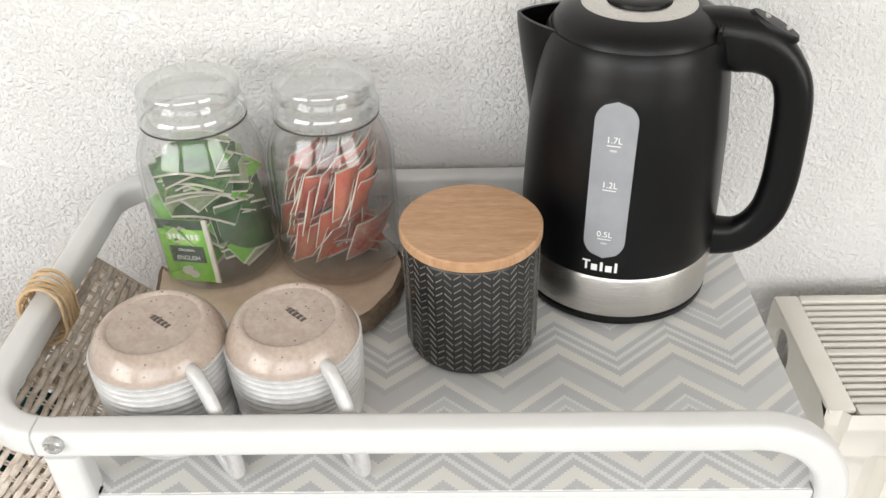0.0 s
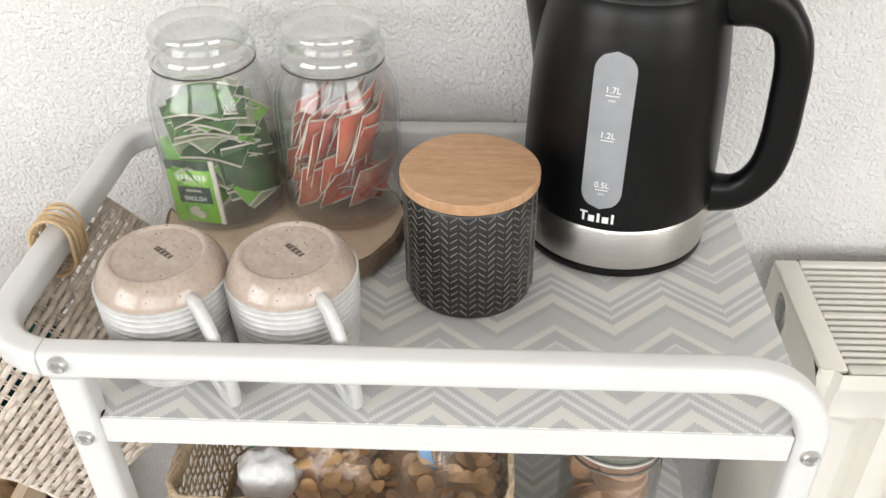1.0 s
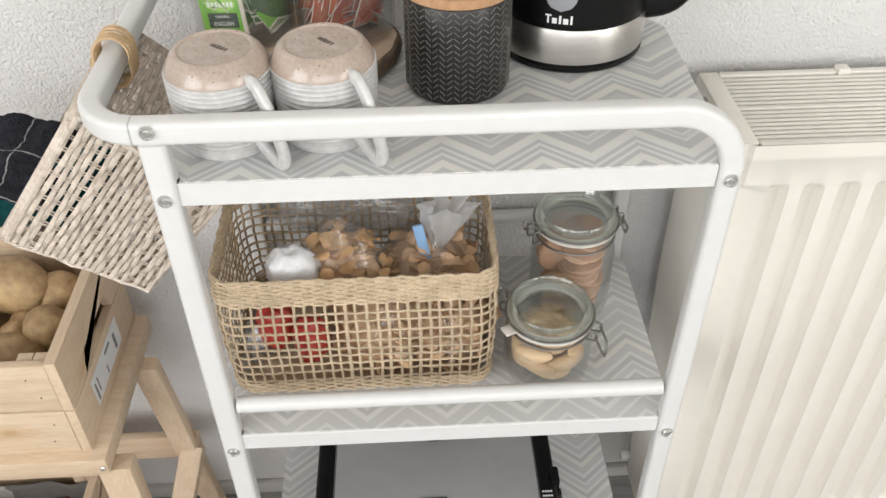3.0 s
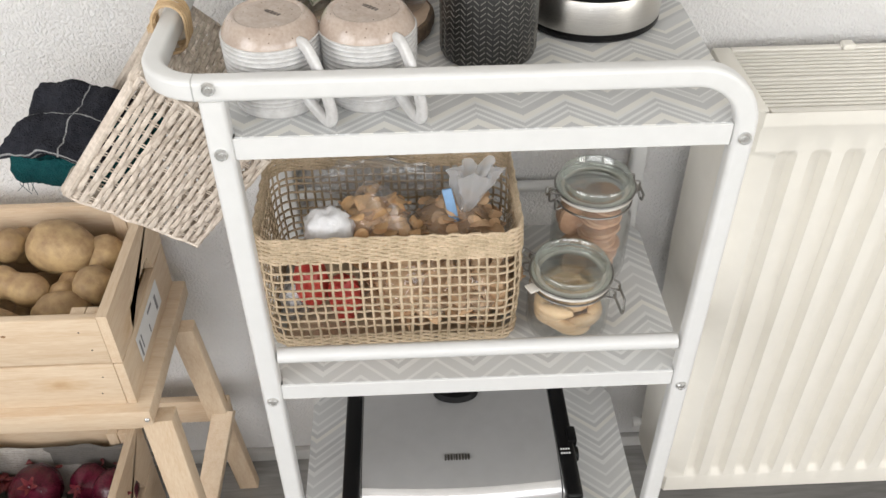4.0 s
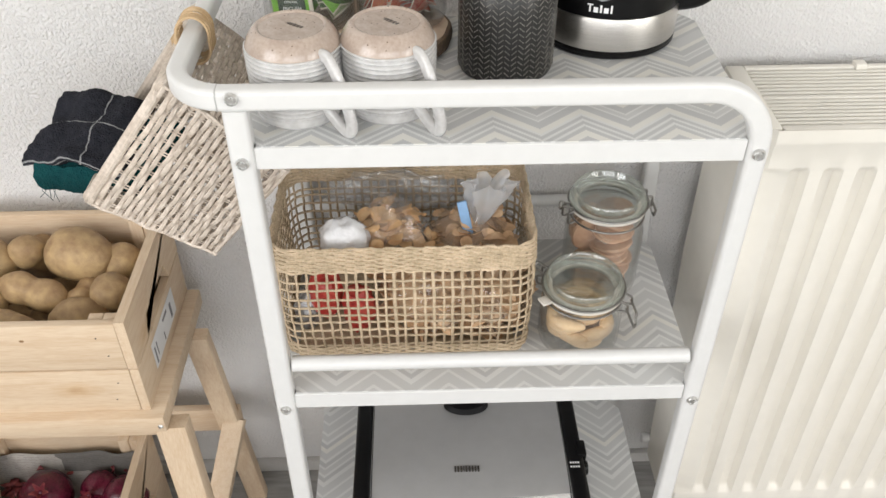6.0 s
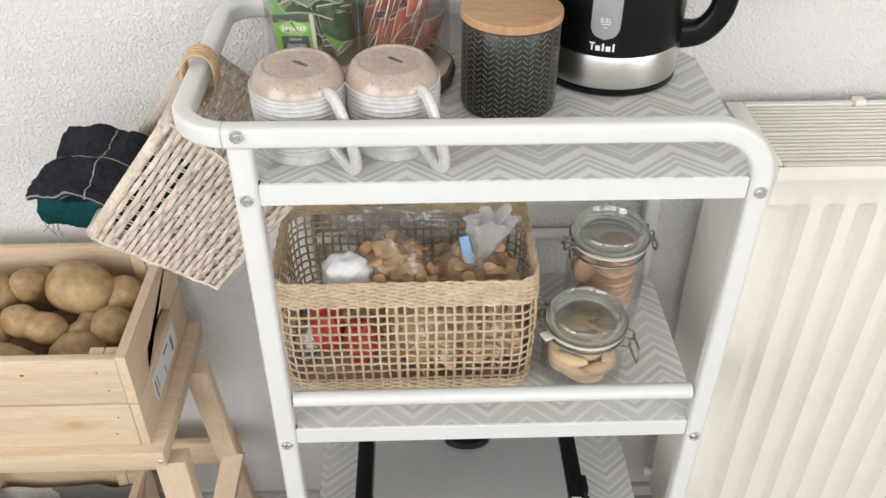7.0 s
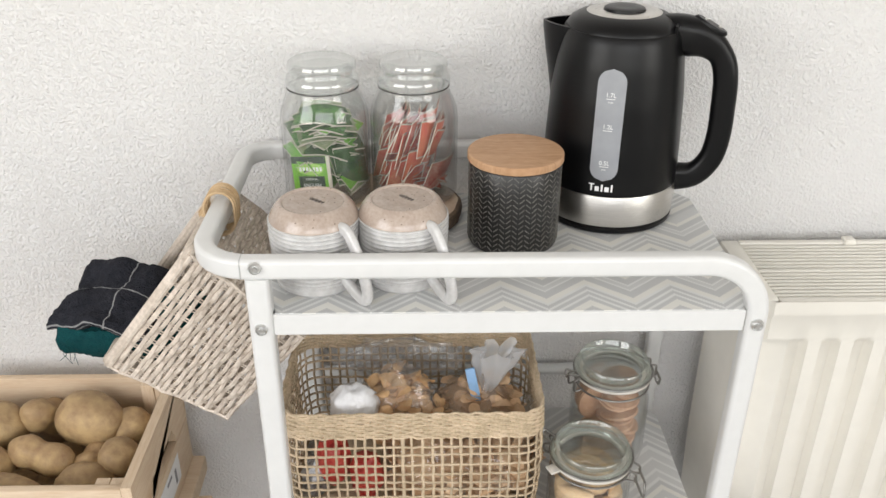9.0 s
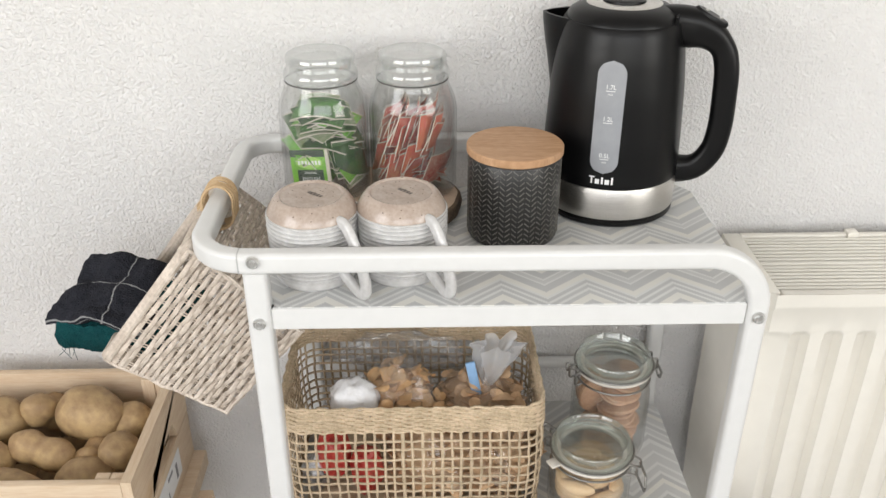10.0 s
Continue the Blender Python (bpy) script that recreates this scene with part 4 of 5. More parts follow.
def checked_towel():
    m = mat("navy_terry", (0.020, 0.021, 0.027), 0.95, second=(0.035, 0.036, 0.045), scale=150, bump=0.004, bump_scale=500, spec=0.1)
    n, l = m.node_tree.nodes, m.node_tree.links
    p = n["Principled BSDF"]
    col = p.inputs["Base Color"].links[0].from_socket
    uv, sep = n.new("ShaderNodeUVMap"), n.new("ShaderNodeSeparateXYZ")
    uv.uv_map = "fold"
    l.new(uv.outputs[0], sep.inputs[0])
    masks = []
    for s, at, w in ((0, 0.60, 0.006), (1, 0.52, 0.006), (1, 0.012, 0.004)):
        d = n.new("ShaderNodeMath")
        d.operation = "SUBTRACT"
        l.new(sep.outputs[s], d.inputs[0])
        d.inputs[1].default_value = at
        a = n.new("ShaderNodeMath")
        a.operation = "ABSOLUTE"
        l.new(d.outputs[0], a.inputs[0])
        c = n.new("ShaderNodeMath")
        c.operation = "LESS_THAN"
        l.new(a.outputs[0], c.inputs[0])
        c.inputs[1].default_value = w
        masks.append(c.outputs[0])
    mx = masks[0]
    for k in masks[1:]:
        o = n.new("ShaderNodeMath")
        o.operation = "MAXIMUM"
        l.new(mx, o.inputs[0]), l.new(k, o.inputs[1])
        mx = o.outputs[0]
    mix = n.new("ShaderNodeMix")
    mix.data_type = "RGBA"
    mix.inputs[7].default_value = (0.32, 0.32, 0.32, 1)
    l.new(mx, mix.inputs[0]), l.new(col, mix.inputs[6]), l.new(mix.outputs[2], p.inputs["Base Color"])
    return m


def cloth(corners, thick, sag, seed, folds, n=44, fuzz=0.0012):
    """A soft folded cloth: a rounded slab over four corners, hanging and rumpled."""
    c = [Vector(p) for p in corners]
    bm = bmesh.new()
    uvl = bm.loops.layers.uv.new("fold")
    nrm = (c[1] - c[0]).cross(c[3] - c[0]).normalized()
    if nrm.z < 0:
        nrm = -nrm
    at = {}

    def vert(i, j, s):
        u, v = i / n, j / n
        p = quad(c, u, v)
        edge = min(u, 1 - u, v, 1 - v)
        t = thick / 2 * min(1, (max(edge, 0) / 0.09)) ** 0.5
        p = p + nrm * (s * t) - Vector((0, 0, sag * (2 * u - 1) ** 2))
        p += nrm * folds * noise.noise(Vector((u * 3 + seed, v * 3, 0)))
        p += Vector((noise.noise(p * 160), noise.noise(p * 160 + Vector((9, 0, 0))), noise.noise(p * 160 + Vector((0, 9, 0))))) * fuzz
        return bm.verts.new(p)

    for s in (1, -1):
        for i in range(n + 1):
            for j in range(n + 1):
                rim = i in (0, n) or j in (0, n)
                at[i, j, s] = at[i, j, 1] if rim and s < 0 else vert(i, j, s)
    for s in (1, -1):
        for i in range(n):
            for j in range(n):
                ks = [(i, j), (i + 1, j), (i + 1, j + 1), (i, j + 1)]
                f = bm.faces.new([at[a, b, s] for a, b in (ks if s > 0 else ks[::-1])])
                for lp, (a, b) in zip(f.loops, ks if s > 0 else ks[::-1]):
                    lp[uvl].uv = (a / n, b / n)
    return bm


TEAL = mat("teal_terry", (0.006, 0.048, 0.055), 0.95, second=(0.010, 0.075, 0.078), scale=120, bump=0.004, bump_scale=450, spec=0.1)
tagged(part("towel", cloth([(-0.514, 0.118, 0.815), (-0.392, 0.085, 0.818), (-0.380, 0.190, 0.842), (-0.480, 0.205, 0.854)], 0.022, 0.010, 2.0, 0.018, fuzz=0.0018), checked_towel()), "folded dark navy terry towel with thin pale check lines", "towel")
tagged(part("cloth", cloth([(-0.505, 0.118, 0.784), (-0.385, 0.088, 0.792), (-0.345, 0.180, 0.816), (-0.484, 0.190, 0.809)], 0.048, 0.006, 7.0, 0.020, fuzz=0.002), TEAL), "folded teal green terry cloth under a dark towel", "cloth")
bm = bmesh.new()
rng = random.Random(11)
for k in range(5):
    x, y = rng.uniform(-0.495, -0.475), 0.112 + rng.uniform(-0.004, 0.004)
    z = 0.790
    sweep([(x, y, z), (x + rng.uniform(-0.004, 0.004), y - 0.004, z - 0.010), (x + rng.uniform(-0.010, 0.008), y - 0.003, z - rng.uniform(0.016, 0.028))], ring_section(0.00035, 4), bm)
part("loose_threads", bm, TEAL, bpy.data.objects["cloth"], kind="stuff")

# ---- seagrass basket ----


def rounded_loop(x0, x1, y0, y1, z, r, n):
    """n points at even steps round a rectangle with round corners."""
    pts = bend([((x0 + x1) / 2, y1, z), (x0, y1, z), (x0, y0, z), (x1, y0, z), (x1, y1, z), ((x0 + x1) / 2, y1, z)], r, 6)
    ds = [0.0]
    for a, b in zip(pts, pts[1:]):
        ds.append(ds[-1] + (b - a).length)
    out = []
    for i in range(n):
        d = ds[-1] * i / n
        k = max(j for j in range(len(ds)) if ds[j] <= d + 1e-9)
        k = min(k, len(pts) - 2)
        f = (d - ds[k]) / max(ds[k + 1] - ds[k], 1e-9)
        out.append(pts[k].lerp(pts[k + 1], f))
    return out


def build_seagrass():
    H = 0.157
    b = thing("storage_basket", "open-weave seagrass basket with braided rim, filled with bags of snacks", "basket", (-0.0995, 0.168, MID))
    rng = random.Random(8)

    def loop(z, n, grow=0.0):
        s = z / H
        bulge = 0.003 * math.sin(math.pi * s)
        return rounded_loop(-0.1475 - 0.009 * s - grow - bulge, 0.1490 + 0.006 * s + grow + bulge, -0.103 + 0.018 * s - grow - bulge * 2, 0.088 + 0.012 * s + grow, z, 0.027 + grow, n)

    N = 84
    zs = np.linspace(0.004, 0.132, 12)
    rings = [loop(z, N) for z in zs]
    for i in range(N):
        jit = rng.uniform(-0.0012, 0.0012)
        path = []
        for k, ring in enumerate(rings):
            p = ring[i]
            o = Vector((p.x, p.y, 0)).normalized()
            t = Vector((-o.y, o.x, 0))
            path.append(p + o * (0.0006 if (k + i) % 2 else -0.0006) + t * (jit + rng.uniform(-0.0006, 0.0006)))
        w = rng.uniform(0.8, 1.3)
        part("upright_strand", sweep(path, [(a * 0.0019 * w, c * 0.0012) for a, c in ((1, 0), (0.6, 0.8), (-0.6, 0.8), (-1, 0), (-0.6, -0.8), (0.6, -0.8))], up=Vector((path[0].x, path[0].y, 0))), SEAGRASS, b)
    for k in range(9):
        z = 0.0205 + 0.0118 * k + rng.uniform(-0.0012, 0.0012)
        path = []
        for i, p in enumerate(loop(z, N * 2)):
            o = Vector((p.x, p.y, 0)).normalized()
            path.append(p + o * 0.0007 * math.cos(math.pi * i / 2 + math.pi * k) + Vector((0, 0, rng.uniform(-0.0005, 0.0005) + 0.0012 * math.sin(i * 0.07 + k))))
        part("level_strand", sweep(path, [(0.0012, 0), (0.0007, 0.0014), (-0.0007, 0.0014), (-0.0012, 0), (-0.0007, -0.0014), (0.0007, -0.0014)], closed=True), SEAGRASS, b)

    def braid(z0, rows, step, name, amp=0.0019):
        bm = bmesh.new()
        for k in range(rows):
            path = []
            n = N * 4
            for i, p in enumerate(loop(z0 + step * k, n)):
                o = Vector((p.x, p.y, 0)).normalized()
                path.append(p + o * (amp * math.sin(math.pi * i / 2.0 * 0.5 + math.pi * k)) + Vector((0, 0, 0.0005 * math.cos(math.pi * i / 4 + math.pi * k) + rng.uniform(-0.0007, 0.0007))))
            w = rng.uniform(0.9, 1.1)
            sweep(path, [(a * w, c * w) for a, c in ring_section(0.0019, 6)], bm, closed=True)
        part(name, bm, SEAGRASS, b, "tightly braided seagrass band", kind="stuff")

    braid(0.1275, 12, 0.0026, "rim", 0.0010)
    braid(0.0025, 5, 0.0032, "lower_band", 0.0014)
    part("bottom", box(-0.135, 0.135, -0.09, 0.08, 0.001, 0.003), SEAGRASS, b)


build_seagrass()

# ---- bags and packets in the basket ----
CRISP = mat("toasted_crisp", (0.64, 0.38, 0.18), 0.6, second=(0.74, 0.50, 0.28), scale=70, bump=0.0006, bump_scale=180, rand=0.25)
CRUST = mat("brown_rusk", (0.58, 0.37, 0.21), 0.65, second=(0.68, 0.47, 0.29), scale=60, bump=0.0006, bump_scale=180, rand=0.2)


def lump(centre, size, seed, rough=0.18, seg=4, freq=1.8, pull=0.0):
    """A soft crumpled ellipsoid, gathered upwards by pull."""
    bm = bmesh.new()
    bmesh.ops.create_icosphere(bm, subdivisions=seg, radius=1)
    for v in bm.verts:
        d = v.co.normalized()
        k = 1 + rough * noise.noise(d * freq + Vector((seed, 0, 0))) + rough * 0.5 * abs(noise.noise(d * freq * 3 + Vector((0, seed, 0))))
        p = Vector((d.x * size[0], d.y * size[1], d.z * size[2])) * k
        if pull and d.z > 0.4:
            s = (d.z - 0.4) / 0.6
            p.x, p.y = p.x * (1 - 0.55 * s), p.y * (1 - 0.55 * s)
            p.z += pull * s * s
        v.co = Vector(centre) + p
    return bm


def curls(centre, size, count, rng, r=0.010, top=-1.0):
    """Loose bits, curved like crisps or rings, heaped inside an ellipsoid."""
    bm = bmesh.new()
    made = 0
    while made < count:
        d = Vector((rng.uniform(-1, 1), rng.uniform(-1, 1), rng.uniform(top, 1)))
        if d.length > 0.98 or d.length < 0.70:
            continue
        made += 1
        c = Vector(centre) + Vector((d.x * size[0], d.y * size[1], d.z * size[2]))
        m = Matrix.Translation(c) @ Euler((rng.uniform(0, 6), rng.uniform(0, 6), rng.uniform(0, 6))).to_matrix().to_4x4()
        R = r * rng.uniform(1.1, 2.0)
        arc = rng.uniform(0.8, 1.6)
        path = [m @ Vector((R * math.cos(a), R * math.sin(a), 0.25 * R * math.sin(2 * a))) for a in np.linspace(0, arc, 8)]
        sweep(path, [(0.0085, 0.0016), (0.0050, 0.0009), (-0.0050, 0.0009), (-0.0085, 0.0016), (-0.0052, -0.0007), (0.0052, -0.0007)], bm, scales=[0.35, 0.8, 1, 1, 1, 1, 0.8, 0.35])
    return bm


rng = random.Random(21)


def snack_bag(at, size, stuff_mat, count, label, seed, pull=0.02, film=FILM):
    b = thing("snack_bag", label, "snack bag", (*at,), group="snack bags in the basket")
    part("core", lump((0, 0, 0), [k * 0.94 for k in size], seed + 2, 0.16, 3, 3.0), stuff_mat, b)
    part("filling", curls((0, 0, 0), size, count, rng), stuff_mat, b, kind="stuff")
    part("film", lump((0, 0, 0.004), [k * 1.13 for k in size], seed, 0.24, 4, 2.2, pull), film, b, "crumpled clear plastic film")


bx = MID
snack_bag((-0.120, 0.160, bx + 0.106), (0.044, 0.040, 0.046), CRISP, 190, "clear plastic bag of golden crisps in the basket", 3.0, 0.014)
snack_bag((-0.094, 0.140, bx + 0.118), (0.022, 0.020, 0.022), CRISP, 55, "small clear bag of golden crisps in the basket", 5.0, 0.012)
snack_bag((-0.016, 0.170, bx + 0.090), (0.060, 0.052, 0.038), CRUST, 240, "clear plastic bag of brown rusks in the basket", 9.0, 0.010)
snack_bag((-0.066, 0.131, bx + 0.052), (0.064, 0.058, 0.050), CRUST, 420, "clear plastic bag of brown rusks in the basket", 15.0, 0.0, GLASS)
snack_bag((0.000, 0.133, bx + 0.052), (0.046, 0.060, 0.050), CRUST, 340, "clear plastic bag of brown rusks in the basket", 17.0, 0.0, GLASS)
WHITE_FILM = mat("white_plastic", (0.88, 0.88, 0.89), 0.25, vary=0.1, scale=30, bump=0.003, bump_scale=60)
tagged(part("rolled_bag", lump((-0.172, 0.128, bx + 0.136), (0.030, 0.026, 0.027), 4.0, 0.16, 4, 2.6), WHITE_FILM), "crumpled white plastic bag rolled to a ball", "plastic bag")
RED_WRAP = mat("red_wrapper", (0.45, 0.03, 0.03), 0.3, second=(0.62, 0.10, 0.07), scale=35, bump=0.002, bump_scale=60)
SILVER_WRAP = mat("silver_wrapper", (0.55, 0.55, 0.56), 0.3, 0.6, second=(0.10, 0.10, 0.10), scale=40, bump=0.002, bump_scale=60)
TURQ = mat("turquoise_wrapper", (0.12, 0.45, 0.42), 0.4, vary=0.2)
for k, (at, size, ma, lab) in enumerate((((-0.200, 0.120, bx + 0.058), (0.021, 0.024, 0.036), RED_WRAP, "crumpled red snack wrapper in the basket"), ((-0.158, 0.105, bx + 0.046), (0.020, 0.018, 0.034), RED_WRAP, "crumpled red snack wrapper in the basket"), ((-0.222, 0.115, bx + 0.035), (0.016, 0.020, 0.028), SILVER_WRAP, "crumpled silver snack wrapper in the basket"), ((-0.190, 0.165, bx + 0.112), (0.012, 0.014, 0.018), TURQ, "tiny turquoise wrapper beside a white bag"))):
    tagged(part("wrapper", lump((0, 0, 0), size, 30.0 + k, 0.3, 3, 2.4), ma), lab, "wrapper").location = at
b = thing("knotted_bag", "clear plastic bag top closed with a blue clip", "plastic bag", (-0.006, 0.165, bx + 0.150))
bm = bmesh.new()
rows = []
for i in range(15):
    t = i / 14
    ring = []
    for q in range(48):
        a = 2 * math.pi * q / 48
        r = (0.007 + 0.021 * t ** 0.8) * (1 + (0.10 + 0.22 * t) * math.sin(6 * a + 2.5 * t) + 0.16 * noise.noise(Vector((math.cos(a) * 2, math.sin(a) * 2, t * 4))))
        ring.append(bm.verts.new((0.012 * t + r * math.cos(a), 0.55 * r * math.sin(a), -0.022 + 0.062 * t + 0.010 * t * noise.noise(Vector((math.cos(a) * 3, math.sin(a) * 3, 7))))))
    rows.append(ring)
for a, c in zip(rows, rows[1:]):
    for q in range(48):
        bm.faces.new((a[q], a[(q + 1) % 48], c[(q + 1) % 48], c[q]))
part("film", bm, clear_glass("milky_film", (0.86, 0.87, 0.89), 0.12, 0.25, haze=0.30), b, "gathered milky plastic film")
BLUE = mat("blue_plastic", (0.25, 0.42, 0.66), 0.4, vary=0.15)
bm = box(-0.006, 0.006, -0.0025, 0.0025, -0.022, 0.024, 0.0015)
bm.transform(pose(-0.019, -0.014, -0.004, -8, -12, 0))
part("clip", bm, BLUE, b, "pale blue bag clip")
b = thing("film_bag", "empty crumpled clear plastic bag standing in the basket", "plastic bag", (-0.115, 0.228, bx + 0.135))
part("film", lump((0, 0, 0), (0.075, 0.014, 0.028), 52.0, 0.35, 4, 3.0), FILM, b)

# ---- clip-top jars ----
WIRE = mat("clip_wire", (0.36, 0.35, 0.33), 0.35, 1.0, vary=0.3, scale=100)
RUBBER = mat("pale_rubber", (0.66, 0.62, 0.56), 0.6, vary=0.1)


def build_clip_jar(name_label, r, h, turn, at, tongue=55, group="clip-top jars"):
    """r: body radius; h: height of the rim over the base."""
    j = thing("preserving_jar", name_label, "jar", at, group, turn)
    t, q = 0.003, r - 0.0035
    h -= 0.008
    outer = [(r * 0.86, 0.0), (r * 0.97, 0.003), (r, 0.010), (r, h * 0.62), (r * 0.985, h * 0.74), (q * 0.94, h * 0.86), (q * 0.92, h * 0.90), (q, h * 0.93), (q, h)]
    part("jar_body", lathe([(0, 0.002)] + outer + [(a - t, max(b, 0.006)) for a, b in outer[::-1][:-1]] + [(0, 0.0062)], 64), GLASS, j)
    part("rubber_seal", lathe([(q - 0.009, h - 0.001), (q + 0.0022, h - 0.001), (q + 0.003, h + 0.0008), (q + 0.0022, h + 0.0026), (q - 0.009, h + 0.0026)], 64), RUBBER, j, "pale rubber sealing ring")
    tab = box(q - 0.001, q + 0.014, -0.007, 0.007, h - 0.0012, h + 0.0022, 0.001)
    tab.transform(pose(0, 0, 0, 0, 0, tongue))
    part("seal_tab", tab, RUBBER, j, "pale rubber tongue of the seal")
    lid = [(q - 0.005, h + 0.0026), (q + 0.001, h + 0.0028), (q + 0.0022, h + 0.0050), (q + 0.0018, h + 0.0085), (q - 0.001, h + 0.0100), (q - 0.0012, h + 0.0175), (q - 0.003, h + 0.0205), (q - 0.0055, h + 0.0205), (q - 0.0070, h + 0.0180), (q - 0.0105, h + 0.0060), (q - 0.014, h + 0.0035), (0, h + 0.0032)]
    part("lid", lathe(lid + [(0, h - 0.0005), (q - 0.012, h - 0.0002), (q - 0.008, h + 0.0015), lid[0]], 64), CLIP_LID, j, "thick clear glass lid with high rim")
    part("neck_wire", sweep([(math.cos(a) * (q * 0.955 + 0.0025), math.sin(a) * (q * 0.955 + 0.0025), h * 0.90) for a in np.linspace(0, 2 * math.pi, 49)[:-1]], ring_section(0.0014, 8), closed=True), WIRE, j)
    part("lid_wire", sweep([(math.cos(a) * (q + 0.0032), math.sin(a) * (q + 0.0032), h + 0.0055) for a in np.linspace(0, 2 * math.pi, 49)[:-1]], ring_section(0.0014, 8), closed=True), WIRE, j)
    bm = bmesh.new()
    for y in (-0.009, 0.009):
        sweep(bend([(q, y, h * 0.90), (q + 0.010, y, h * 0.88), (q + 0.011, y, h + 0.002), (q + 0.003, y, h + 0.0055)], 0.003, 3), ring_section(0.0015, 8), bm)
    sweep(bend([(q + 0.003, -0.006, h + 0.006), (q + 0.017, -0.006, h + 0.012), (q + 0.019, 0.0, h + 0.004), (q + 0.017, 0.006, h + 0.012), (q + 0.003, 0.006, h + 0.006)], 0.002, 3), ring_section(0.0015, 8), bm)
    part("hinge", bm, WIRE, j, "bent wire hinge")
    bm = bmesh.new()
    sweep(bend([(-q - 0.002, -0.008, h + 0.0055), (-q - 0.012, -0.008, h + 0.003), (-q - 0.013, -0.008, h * 0.90), (-q, -0.008, h * 0.86)], 0.003, 3), ring_section(0.0015, 8), bm)
    sweep(bend([(-q - 0.002, 0.008, h + 0.0055), (-q - 0.012, 0.008, h + 0.003), (-q - 0.013, 0.008, h * 0.90), (-q, 0.008, h * 0.86)], 0.003, 3), ring_section(0.0015, 8), bm)
    sweep(bend([(-q - 0.011, -0.009, h - 0.002), (-q - 0.020, -0.009, h - 0.020), (-q - 0.024, 0.0, h - 0.040), (-q - 0.020, 0.009, h - 0.020), (-q - 0.011, 0.009, h - 0.002)], 0.004, 3), ring_section(0.0016, 8), bm)
    part("clasp", bm, WIRE, j, "bent wire clasp")
    return j


JA, JB = (0.117, 0.093, MID), (0.161, 0.203, MID)
build_clip_jar("small clip-top glass jar half full of pale nuts", 0.0505, 0.089, 150, JA)
build_clip_jar("tall clip-top glass jar filled with round brown biscuits", 0.0510, 0.135, 195, JB, 245)
BISCUIT = mat("biscuit", (0.50, 0.28, 0.17), 0.7, second=(0.62, 0.40, 0.26), scale=50, bump=0.001, bump_scale=200, rand=0.12)
NUT = mat("pale_nut", (0.66, 0.44, 0.24), 0.5, second=(0.74, 0.54, 0.32), scale=40, bump=0.0004, bump_scale=150, rand=0.12)
rng = random.Random(4)
disc = finish(lathe([(0, 0), (0.022, 0.0004), (0.0255, 0.003), (0.0245, 0.006), (0.018, 0.0082), (0, 0.009)], 28), BISCUIT, name="biscuit")
for k in range(12):
    ob = new("biscuit", disc)
    ob.matrix_basis = pose(JB[0] + 0.012 + rng.uniform(-0.006, 0.006), JB[1] - 0.008 + rng.uniform(-0.008, 0.010), JB[2] + 0.010 + 0.0098 * k, rng.uniform(-14, 14), rng.uniform(-16, 10), rng.uniform(0, 360))
    tagged(ob, "round brown biscuit stacked in a glass jar", "biscuit", "biscuits in the tall jar")
for k in range(9):
    ob = new("biscuit", disc)
    ob.matrix_basis = pose(JB[0] - 0.022 + 0.004 * (k % 2), JB[1] - 0.012 + 0.007 * k - 0.012, JB[2] + 0.033 + (0.046 if k > 3 else 0), 82 + rng.uniform(-8, 8), 0, 20 + rng.uniform(-20, 20))
    tagged(ob, "round brown biscuit stacked in a glass jar", "biscuit", "biscuits in the tall jar")


def bean(length, r):
    bm = bmesh.new()
    path, sc = [], []
    for i in range(13):
        s = i / 12
        a = (s - 0.5) * 0.9
        path.append((math.sin(a) * length * 0.98, -math.cos(a) * length * 0.9 + length * 0.86, 0))
        sc.append(max(0.12, math.sin(math.pi * (0.06 + 0.88 * s))) ** 0.55)
    return sweep(path, ring_section(r, 10), bm, scales=sc)


nut = finish(bean(0.052, 0.0085), NUT, name="nut")
for k in range(22):
    a = k * 2.4
    rr = 0.010 + 0.021 * ((k * 7) % 5) / 4 if k % 3 == 0 else 0.031
    ob = new("nut", nut)
    ob.matrix_basis = pose(JA[0] + rr * math.cos(a), JA[1] + rr * math.sin(a), JA[2] + 0.0175 + 0.0013 * k, rng.uniform(-14, 14), rng.uniform(-14, 14), math.degrees(a) + 90 + rng.uniform(-16, 16))
    tagged(ob, "pale roasted curved nut lying in a glass jar", "nut", "nuts in the small jar")

# ---- contact grill ----
SILVER = mat("silver_lacquer", (0.50, 0.50, 0.50), 0.36, 0.55, vary=0.06, scale=8, bump=0.0001, bump_scale=300)
BRIGHT = mat("polished_alloy", (0.72, 0.72, 0.72), 0.2, 0.7, vary=0.05, scale=10)


